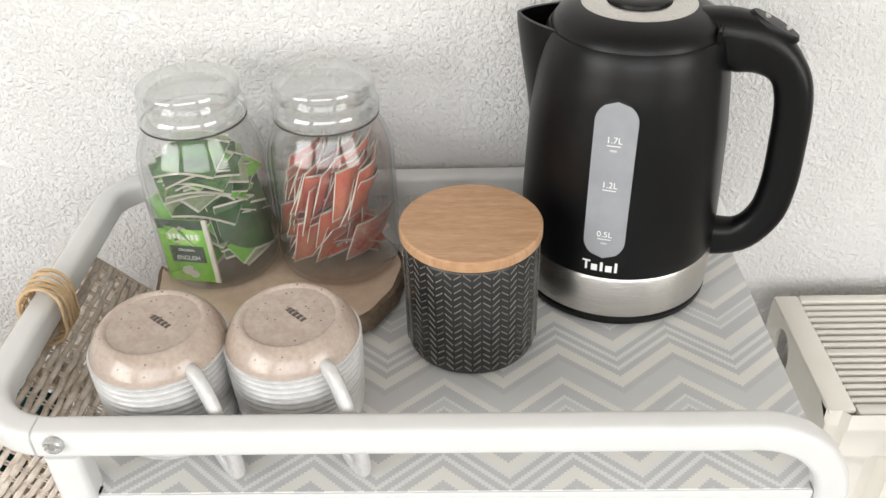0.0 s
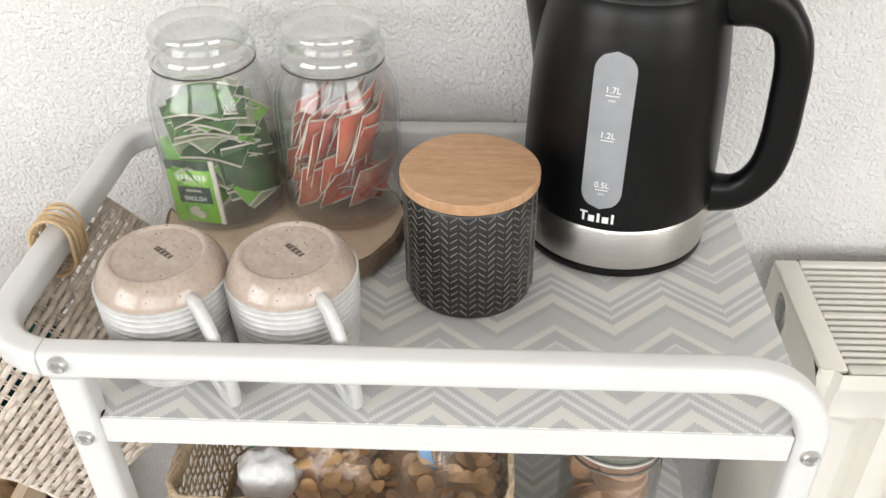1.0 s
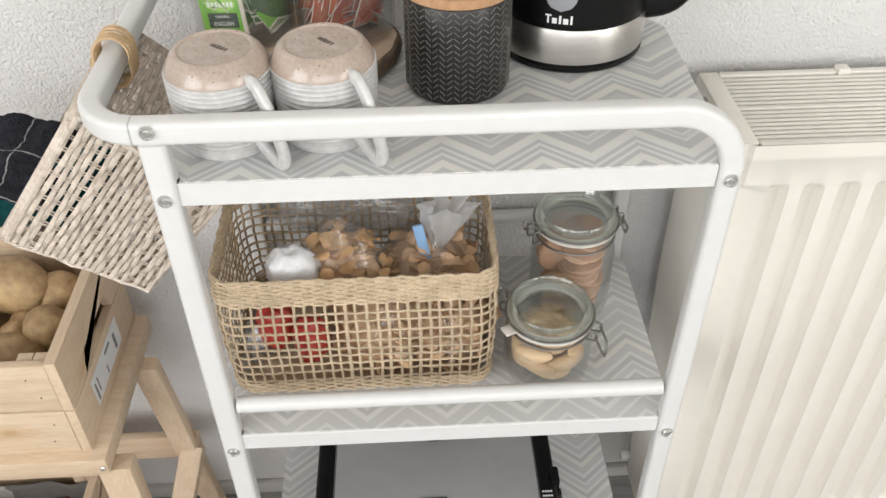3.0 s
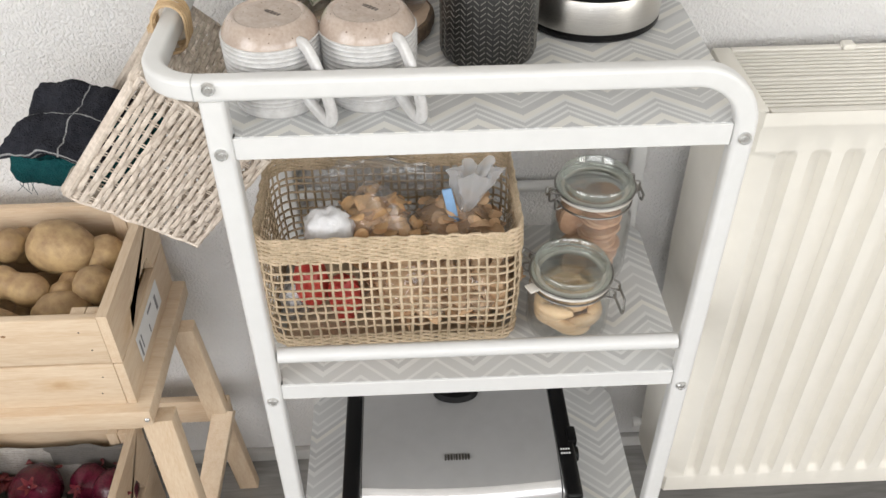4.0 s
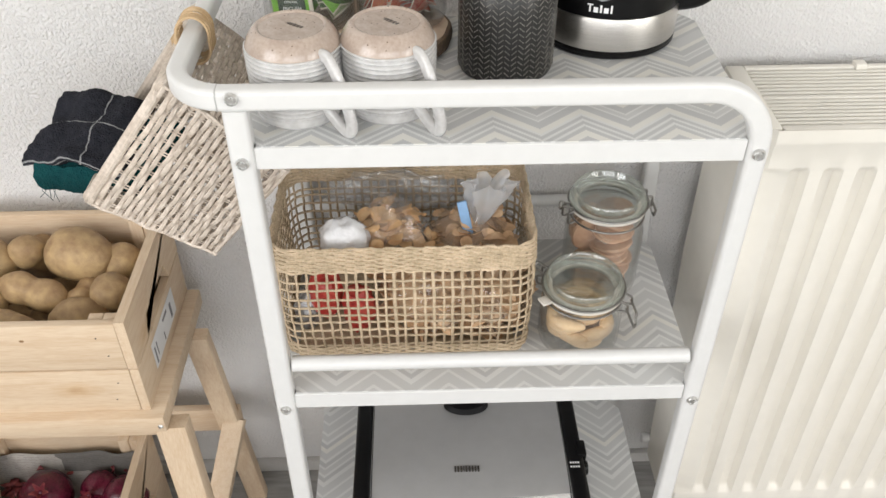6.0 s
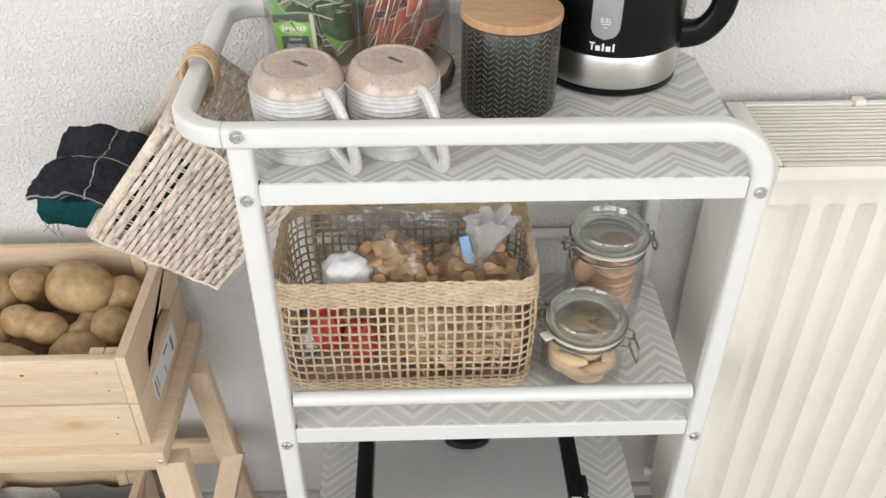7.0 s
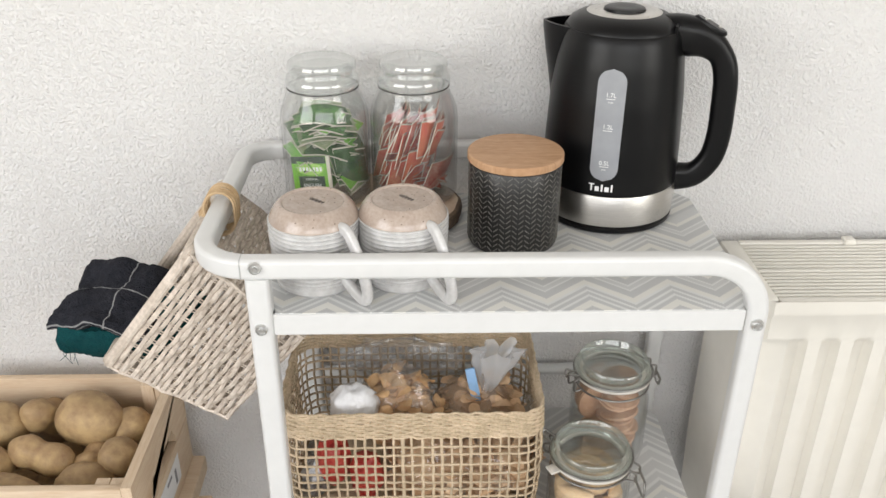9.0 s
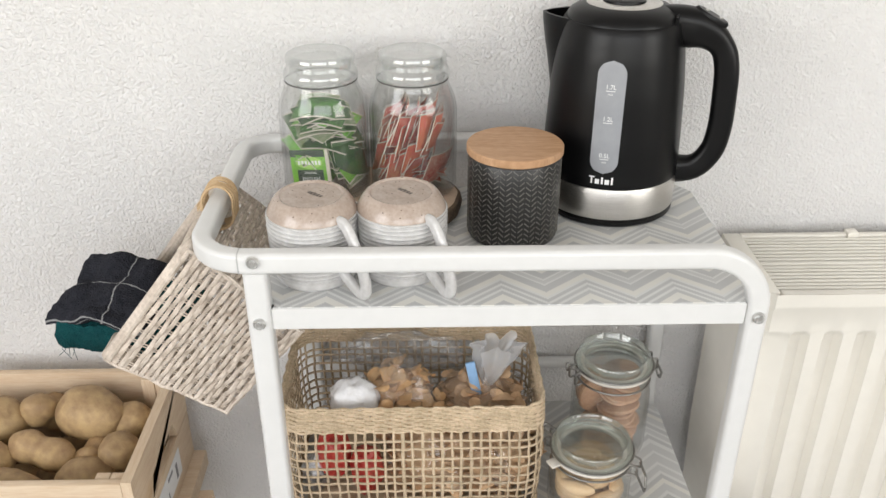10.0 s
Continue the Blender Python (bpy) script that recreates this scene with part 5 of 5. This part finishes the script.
def build_grill():
    g = thing("contact_grill", "silver and black contact grill, closed, on the lowest shelf", "contact grill", (-0.017, 0.128, LOW))
    top = 0.118
    part("base", box(-0.158, 0.158, -0.120, 0.115, 0.008, 0.052, 0.012, 3), BLACK, g)
    bm = bmesh.new()
    for x in (-0.13, 0.13):
        for y in (-0.10, 0.095):
            lathe([(0, 0), (0.011, 0), (0.012, 0.009), (0, 0.009)], 16, bm=bm, m=pose(x, y, 0))
    part("rubber_feet", bm, BLACK, g)
    # lid: gently domed plate that curves down at the front
    bm = bmesh.new()
    n, m = 14, 22
    line = [(0.110, top - 0.014), (0.108, top - 0.004), (0.098, top), (0.03, top + 0.0015), (-0.04, top), (-0.085, top - 0.004), (-0.1005, top - 0.008)]
    line = [Vector((0, *p)) for p in line]
    rows = []
    for p in line:
        rows.append([bm.verts.new(((2 * i / m - 1) * (0.1385 + 0.002 * (0.11 - p.y)), p.y - 0.008 * (1 - (2 * i / m - 1) ** 2) * (1 if p.y < -0.05 else 0), p.z - 0.002 * (2 * i / m - 1) ** 4)) for i in range(m + 1)])
    for a, b in zip(rows, rows[1:]):
        for i in range(m):
            bm.faces.new((a[i], a[i + 1], b[i + 1], b[i]))
    part("lid_plate", bm, SILVER, g, "silver lacquered lid plate")
    bm = bmesh.new()
    rows = []
    for y, z in ((-0.1005, top - 0.0075), (-0.108, top - 0.0115), (-0.117, top - 0.022), (-0.120, top - 0.034), (-0.116, top - 0.042)):
        rows.append([bm.verts.new(((2 * i / m - 1) * 0.1390, y - 0.008 * (1 - (2 * i / m - 1) ** 2), z - 0.002 * (2 * i / m - 1) ** 4)) for i in range(m + 1)])
    for a, b in zip(rows, rows[1:]):
        for i in range(m):
            bm.faces.new((a[i], a[i + 1], b[i + 1], b[i]))
    part("front_lip", bm, BRIGHT, g, "bright curved front lip")
    part("lid_body", box(-0.134, 0.134, -0.104, 0.106, 0.056, top - 0.010, 0.006), BLACK, g)
    for s in (-1, 1):
        part("side_arm", box(s * 0.1415, s * 0.1650, -0.135, 0.112, 0.045, top + 0.001, 0.006, 3), BLACK, g)
        part("arm_groove", box(s * 0.1402, s * 0.1412, -0.125, 0.100, 0.07, top - 0.006), BRIGHT, g)
    part("handle", lathe([(0.034, 0), (0.0335, 0.006), (0.030, 0.0105), (0.020, 0.0125), (0, 0.013)], 40, m=pose(0, 0.055, top + 0.001), flat=0.62), BLACK, g)
    bm = lathe([(0, 0), (0.011, 0), (0.0115, 0.008), (0.010, 0.011), (0, 0.0115)], 24)
    bm.transform(pose(0.160, -0.052, top - 0.018, 0, 90, 0))
    part("dial", bm, BLACK, g)
    part("latch", box(0.156, 0.170, -0.045, -0.018, top - 0.020, top + 0.004, 0.003), BLACK, g)
    bm = bmesh.new()
    for k in range(2):
        for i in range(4):
            box(0.1435 + i * 0.0036, 0.1460 + i * 0.0036, -0.058 - k * 0.007, -0.0555 - k * 0.007, top + 0.001, top + 0.0014, bm=bm)
    part("scale_marks", bm, WHITE_INK, g, smooth=False)
    bm = bmesh.new()
    x = -0.022
    for w in (0.0026, 0.0030, 0.0030, 0.0014, 0.0030, 0.0030, 0.0028, 0.0028, 0.0028):
        box(x, x + w, -0.066, -0.058, top - 0.002, top + 0.0014, bm=bm)
        x += w + 0.0014
    part("maker_mark", bm, DARK_INK, g, smooth=False)
    sweep_bm = sweep(bend([(0.155, -0.130, 0.09), (0.19, -0.125, 0.085), (0.205, -0.118, 0.075)], 0.01, 4), ring_section(0.0012, 6))
    part("wire_loop", sweep_bm, ZINC, g)


build_grill()

# ---- step stool ----


def beam(a, b, w, d, bm=None, up=(0, 1, 0)):
    return sweep([a, b], round_rect(w, d, 0.0025, 2), bm, up=up)


def build_stool():
    s = thing("step_stool", "unpainted pine step stool carrying a wooden crate", "stool", (-0.60, 0.15, FLOOR))
    f = -FLOOR
    part("seat", box(-0.222, 0.190, -0.116, 0.130, 0.449 + f, 0.4765 + f, 0.003), PINE, s)
    part("front_apron", box(-0.19, 0.17, -0.100, -0.084, 0.424 + f, 0.449 + f, 0.002), PINE, s)
    part("back_apron", box(-0.19, 0.17, 0.098, 0.113, 0.405 + f, 0.449 + f, 0.002), PINE, s)
    for x, e in ((0.192, 0.028), (-0.192, -0.028)):
        part("front_leg", beam((x, -0.098, 0.449 + f), (x + e, -0.150, 0.0), 0.040, 0.026, up=(0, 1, 0)), PINE_UP, s)
        part("rear_leg", beam((x, 0.062, 0.449 + f), (x + e * 0.57, 0.125, 0.0), 0.021, 0.034, up=(1, 0, 0)), PINE_UP, s)
        part("step_post", beam((x * 1.09, 0.092, 0.225 + f), (x * 0.72, -0.170, 0.0), 0.021, 0.034, up=(1, 0, 0)), PINE_UP, s)
    part("back_rail", box(-0.215, 0.215, 0.104, 0.118, 0.180 + f, 0.232 + f, 0.002), PINE, s)
    bm = lathe([(0, 0.002), (0.0022, 0.0018), (0.0035, 0)], 12)
    bm.transform(pose(0.184, -0.117, 0.462 + f, 90, 0, 0))
    part("screw", bm, ZINC, s)


build_stool()

# ---- crates ----
KNOT = mat("pine_knot", (0.34, 0.19, 0.09), 0.6, vary=0.4, scale=80)
GREY_PRINT = mat("grey_print", (0.22, 0.22, 0.23), 0.6, vary=0.3, scale=120)
STICKER = mat("paper_label", (0.72, 0.72, 0.72), 0.5, vary=0.06, scale=20)


def build_crate(L=0.3105, D=0.2290, H=0.154):
    """Two planks to a side, posts in the corners, an opening in each end to hold it by."""
    c = thing("wooden_crate", "unpainted pine crate with two planks a side", "crate", group="wooden crates")
    t, h = 0.011, H / 2 - 0.0028
    bx = L / 2
    for k in range(2):
        z0 = k * H / 2
        for y in (-D / 2, D / 2 - t):
            part("plank", box(-bx + 0.0125, bx - 0.0125, y, y + t, z0, z0 + h, 0.0014), PINE, c)
    for s in (-1, 1):
        x0, x1 = sorted((s * bx, s * (bx - 0.012)))
        part("end_plank", box(x0, x1, -D / 2, D / 2, 0.0, h, 0.0014), PINE_DEEP, c)
        # upper end plank with the hand opening cut into its lower edge
        bm = bmesh.new()
        pts = [(-D / 2, H / 2), (-0.058, H / 2)] + [(-0.054 + 0.006 * math.sin(a), H / 2 + 0.028 - 0.012 + 0.012 * (1 - math.cos(a))) for a in np.linspace(0, math.pi / 2, 5)] + [(0.054 - 0.006 * math.cos(a), H / 2 + 0.028 - 0.012 + 0.012 * math.cos(a) ** 0 * (1 - math.sin(a))) for a in np.linspace(0, math.pi / 2, 5)] + [(0.058, H / 2), (D / 2, H / 2), (D / 2, H), (-D / 2, H)]
        a = [bm.verts.new((x0, y, z)) for y, z in pts]
        b = [bm.verts.new((x1, y, z)) for y, z in pts]
        n = len(pts)
        for i in range(n):
            bm.faces.new((a[i], a[(i + 1) % n], b[(i + 1) % n], b[i]))
        fs = [bm.faces.new(a), bm.faces.new(b[::-1])]
        bmesh.ops.triangulate(bm, faces=fs)
        part("end_plank", bm, PINE_DEEP, c, smooth=False)
        for y in (-D / 2 + t + 0.007, D / 2 - t - 0.007):
            for x in (bx - 0.012 - 0.009, bx - 0.012 - 0.027):
                part("corner_post", box(s * x - 0.0085, s * x + 0.0085, y - 0.007, y + 0.007, 0.006, H - 0.006, 0.001), PINE_UP, c)
    for k in range(5):
        y = -D / 2 + 0.030 + k * 0.042
        part("floor_slat", box(-bx + 0.013, bx - 0.013, y - 0.018, y + 0.018, 0.001, 0.008, 0.001), PINE, c)
    for x, zs in ((-bx + 0.022, (0.022, 0.055, 0.100, 0.135)), (bx - 0.030, (0.052, 0.100)), (bx - 0.038, (0.022, 0.130))):
        for z in zs:
            part("nail", lathe([(0, 0.0006), (0.0010, 0.0004), (0.0012, -0.001)], 8, m=pose(x, -D / 2 - 0.0001, z, 90, 0, 0)), DARK_INK, c)
    for x, z, r in ((-0.055, 0.030, 0.0068), (0.03, 0.128, 0.003), (-0.02, 0.071, 0.004)):
        part("knot", lathe([(0, 0.0004), (r, 0.0003), (r, -0.001)], 14, m=pose(x, -D / 2 - 0.0001, z, 90, 0, 0), flat=0.6), KNOT, c)
    return c


crate = build_crate()
crate.matrix_basis = pose(-0.583, 0.1625, 0.4770)
lower = build_crate(0.286, H=0.222)
lower.matrix_basis = pose(-0.683, 0.140, FLOOR + 0.001)
tagged(crate, "unpainted pine crate full of potatoes, standing on a stool")
tagged(lower, "unpainted pine crate lined with newspaper, holding red onions")
tag = part("paper_label", box(0.1555, 0.1559, -0.062, 0.052, 0.020, 0.062), STICKER, crate, "printed white paper label")
for y, w, z0, z1 in ((-0.056, 0.006, 0.024, 0.058), (-0.046, 0.004, 0.030, 0.058), (-0.006, 0.030, 0.050, 0.056), (0.028, 0.010, 0.026, 0.056), (-0.012, 0.004, 0.024, 0.040)):
    part("printed_bar", box(0.1559, 0.1562, y, y + w * 0.7, z0, z0 + (z1 - z0) * 0.8), GREY_PRINT, tag, smooth=False)

# ---- potatoes ----
POTATO = mat("potato_skin", (0.27, 0.165, 0.085), 0.6, second=(0.50, 0.35, 0.175), scale=13, bump=0.0012, bump_scale=160, rand=0.14)


def potato(at, size, turn, seed, waist=0.0):
    bm = bmesh.new()
    bmesh.ops.create_icosphere(bm, subdivisions=4, radius=1)
    eyes = [Vector((math.sin(seed * 3 + k * 2.1), math.cos(seed * 5 + k * 1.3), math.sin(seed + k * 4.0))).normalized() for k in range(9)]
    for v in bm.verts:
        d = v.co.normalized()
        k = 1 + 0.10 * noise.noise(d * 1.3 + Vector((seed * 7, 0, 0))) + 0.025 * noise.noise(d * 5 + Vector((0, seed, 0)))
        for e in eyes:
            q = (d - e).length
            k -= 0.035 * math.exp(-(q / 0.09) ** 2)
        p = d * k
        if waist:
            w = 1 - waist * math.exp(-((p.x + 0.05) / 0.30) ** 2)
            p.y, p.z = p.y * w, p.z * w
        v.co = Vector((p.x * size[0], p.y * size[1], p.z * size[2]))
    ob = part("potato", bm, POTATO)
    ob.matrix_basis = pose(*at, *turn)
    return tagged(ob, "unpeeled yellow-brown potato lying in a wooden crate", "potato", "potatoes in the crate")


POTS = [((-0.533, 0.212, 0.602), (0.049, 0.036, 0.037), (0, 8, -12), 0), ((-0.577, 0.152, 0.590), (0.047, 0.026, 0.026), (0, 12, -14), 0.28), ((-0.484, 0.212, 0.585), (0.031, 0.028, 0.028), (0, 0, 30), 0), ((-0.478, 0.148, 0.590), (0.027, 0.026, 0.026), (0, 20, 50), 0), ((-0.602, 0.232, 0.592), (0.042, 0.026, 0.027), (0, 40, 70), 0.22), ((-0.513, 0.118, 0.576), (0.036, 0.026, 0.026), (0, 5, 10), 0), ((-0.518, 0.160, 0.572), (0.033, 0.023, 0.024), (0, 10, 75), 0.2), ((-0.655, 0.210, 0.590), (0.038, 0.034, 0.034), (0, 0, 20), 0), ((-0.592, 0.092, 0.578), (0.050, 0.027, 0.028), (0, 12, -10), 0), ((-0.650, 0.130, 0.584), (0.042, 0.032, 0.030), (0, -8, 35), 0), ((-0.700, 0.170, 0.585), (0.036, 0.034, 0.032), (0, 0, 80), 0)]
for k, (at, size, turn, waist) in enumerate(POTS):
    potato(at, size, turn, 1.3 + k * 0.77, waist)
rng = random.Random(17)
for k in range(12):
    potato((-0.69 + 0.058 * (k % 4) + rng.uniform(-0.006, 0.006), 0.105 + 0.055 * (k // 4), 0.521), (0.036, 0.029, 0.029), (rng.uniform(0, 40), 0, rng.uniform(0, 180)), 20 + k * 0.9)

# ---- newspaper and onions ----


def newsprint():
    m = mat("newsprint", (0.40, 0.375, 0.345), 0.85, vary=0.12, scale=14)
    n, l = m.node_tree.nodes, m.node_tree.links
    p = n["Principled BSDF"]
    col = p.inputs["Base Color"].links[0].from_socket
    uv = n.new("ShaderNodeUVMap")
    uv.uv_map = "print"
    br = n.new("ShaderNodeTexBrick")
    br.inputs["Scale"].default_value = 1.0
    br.inputs["Brick Width"].default_value, br.inputs["Row Height"].default_value, br.inputs["Mortar Size"].default_value = 0.043, 0.0062, 0.0026
    br.inputs["Color1"].default_value = br.inputs["Color2"].default_value = (0, 0, 0, 1)
    br.inputs["Mortar"].default_value = (1, 1, 1, 1)
    l.new(uv.outputs[0], br.inputs["Vector"])
    nz = n.new("ShaderNodeTexNoise")
    nz.inputs["Scale"].default_value = 420
    l.new(uv.outputs[0], nz.inputs["Vector"])
    r = n.new("ShaderNodeMapRange")
    r.inputs[1].default_value, r.inputs[2].default_value, r.inputs[3].default_value, r.inputs[4].default_value = 0.40, 0.60, 0.12, 0.9
    l.new(nz.outputs[0], r.inputs[0])
    mx = n.new("ShaderNodeMath")
    mx.operation = "MAXIMUM"
    l.new(br.outputs[0], mx.inputs[0]), l.new(r.outputs[0], mx.inputs[1])
    # columns with dark pictures and headlines among the lines of text
    ch = n.new("ShaderNodeTexVoronoi")
    ch.distance, ch.inputs["Scale"].default_value = "CHEBYCHEV", 17
    l.new(uv.outputs[0], ch.inputs["Vector"])
    pic = n.new("ShaderNodeMapRange")
    pic.inputs[1].default_value, pic.inputs[2].default_value, pic.inputs[3].default_value, pic.inputs[4].default_value = 0.36, 0.38, 0.22, 1.0
    l.new(ch.outputs["Color"], pic.inputs[0])
    both = n.new("ShaderNodeMath")
    both.operation = "MULTIPLY"
    l.new(mx.outputs[0], both.inputs[0]), l.new(pic.outputs[0], both.inputs[1])
    mul = n.new("ShaderNodeMix")
    mul.data_type, mul.blend_type = "RGBA", "MULTIPLY"
    mul.inputs[0].default_value = 0.85
    l.new(col, mul.inputs[6]), l.new(both.outputs[0], mul.inputs[7]), l.new(mul.outputs[2], p.inputs["Base Color"])
    return m


bm = bmesh.new()
uvl = bm.loops.layers.uv.new("print")
n, m = 34, 22
prof = [Vector((0, p[0], p[1])) for p in ((0.045, 0.138), (0.055, 0.110), (0.075, 0.080), (0.14, 0.072), (0.188, 0.077), (0.209, 0.098), (0.221, 0.128), (0.2265, 0.160))]
rows = []
for i in range(m + 1):
    s = i / m * (len(prof) - 1)
    k = min(int(s), len(prof) - 2)
    p = prof[k].lerp(prof[k + 1], s - k)
    row = []
    for j in range(n + 1):
        x = -0.812 + 0.258 * j / n
        q = Vector((x, p.y, FLOOR + 0.036 + p.z))
        q += Vector((0, noise.noise(q * 22) * 0.007, noise.noise(q * 18 + Vector((5, 0, 0))) * 0.008))
        row.append(bm.verts.new(q))
    rows.append(row)
for i in range(m):
    for j in range(n):
        f = bm.faces.new((rows[i][j], rows[i][j + 1], rows[i + 1][j + 1], rows[i + 1][j]))
        for lp, (a, b) in zip(f.loops, ((i, j), (i, j + 1), (i + 1, j + 1), (i + 1, j))):
            lp[uvl].uv = (b * 0.258 / n, a * 0.40 / m)
tagged(part("newspaper", bm, newsprint()), "crumpled printed newspaper lining the onion crate", "newspaper")
bpy.data.objects["newspaper"].modifiers.new("thickness", "SOLIDIFY").thickness = 0.0006
ONION = mat("onion_skin", (0.050, 0.004, 0.013), 0.2, second=(0.12, 0.012, 0.032), scale=10, stretch=(6, 6, 1), bump=0.0006, bump_scale=60, rand=0.2)
HUSK = mat("dry_husk", (0.12, 0.012, 0.025), 0.5, second=(0.30, 0.07, 0.06), scale=30, bump=0.001, bump_scale=90)


def build_onion(at, r, tip, seed):
    o = thing("red_onion", "dark red onion with papery skin on newspaper", "onion", at, "red onions in the crate")
    o.matrix_basis = pose(*at, *tip)
    bm = lathe([(0, -0.80 * r), (0.30 * r, -0.79 * r), (0.72 * r, -0.62 * r), (0.96 * r, -0.22 * r), (1.0 * r, 0.08 * r), (0.86 * r, 0.48 * r), (0.55 * r, 0.76 * r), (0.25 * r, 0.92 * r), (0.12 * r, 1.06 * r), (0.07 * r, 1.25 * r), (0, 1.30 * r)], 36)
    for v in bm.verts:
        a = math.atan2(v.co.y, v.co.x)
        k = 1 + 0.012 * math.sin(9 * a + seed) + 0.03 * noise.noise(v.co * 40 + Vector((seed, 0, 0)))
        v.co.x, v.co.y = v.co.x * k, v.co.y * k
    part("bulb", bm, ONION, o)
    bm = bmesh.new()
    for k in range(5):
        a = seed + k * 1.2
        sweep([(0, 0, 1.0 * r), (0.10 * r * math.cos(a), 0.10 * r * math.sin(a), 1.3 * r), (0.35 * r * math.cos(a), 0.35 * r * math.sin(a), 1.55 * r)], [(0.004, 0), (0, 0.0006), (-0.004, 0), (0, -0.0006)], bm, scales=[1, 1.2, 0.3])
    part("dry_tip", bm, HUSK, o)


for k, (x, y, z, r, tip) in enumerate(((-0.722, 0.172, 0.052, 0.040, (28, 12, 0)), (-0.640, 0.186, 0.046, 0.031, (40, -30, 20)), (-0.594, 0.168, 0.049, 0.035, (38, 40, 0)), (-0.765, 0.096, 0.049, 0.036, (0, 30, 50)), (-0.672, 0.102, 0.049, 0.036, (25, 0, 90)))):
    build_onion((x + 0.021, y, FLOOR + z + 0.102), r * 1.06, tip, k * 1.7)
bm = bmesh.new()
rng = random.Random(31)


def husk(c, s, tilt):
    """A torn, curled flake of skin."""
    mtx = Matrix.Translation(c) @ Euler((tilt, rng.uniform(-0.4, 0.4), rng.uniform(0, 6))).to_matrix().to_4x4()
    hub = bm.verts.new(mtx @ Vector((0, 0, 0.12 * s)))
    vs = [bm.verts.new(mtx @ Vector((s * math.cos(a) * rng.uniform(0.5, 1.25), s * math.sin(a) * rng.uniform(0.3, 0.8), 0.25 * s * math.cos(2 * a)))) for a in np.linspace(0, 5.6, 9)]
    for p, q in zip(vs, vs[1:] + vs[:1]):
        bm.faces.new((hub, p, q))


for k in range(13):
    z = rng.uniform(0.100, 0.140)
    husk(Vector((rng.uniform(-0.775, -0.57), 0.2045 + (z - 0.100) * 0.42, FLOOR + 0.036 + z)), rng.uniform(0.004, 0.009), rng.uniform(0.8, 1.3))
for k in range(12):
    husk(Vector((-0.775 + rng.uniform(-0.008, 0.018), 0.200 + rng.uniform(-0.012, 0.006), FLOOR + 0.036 + rng.uniform(0.090, 0.114))), rng.uniform(0.010, 0.020), rng.uniform(0.3, 1.2))
for k in range(8):
    husk(Vector((-0.722 + rng.uniform(-0.04, 0.03), 0.201 + rng.uniform(-0.006, 0.002), FLOOR + 0.036 + rng.uniform(0.098, 0.116))), rng.uniform(0.009, 0.018), rng.uniform(0.6, 1.2))
tagged(part("onion_husks", bm, HUSK, kind="stuff"), "loose dry red onion husks on newspaper", "onion husk")
bpy.data.objects["onion_husks"].modifiers.new("thickness", "SOLIDIFY").thickness = 0.0005
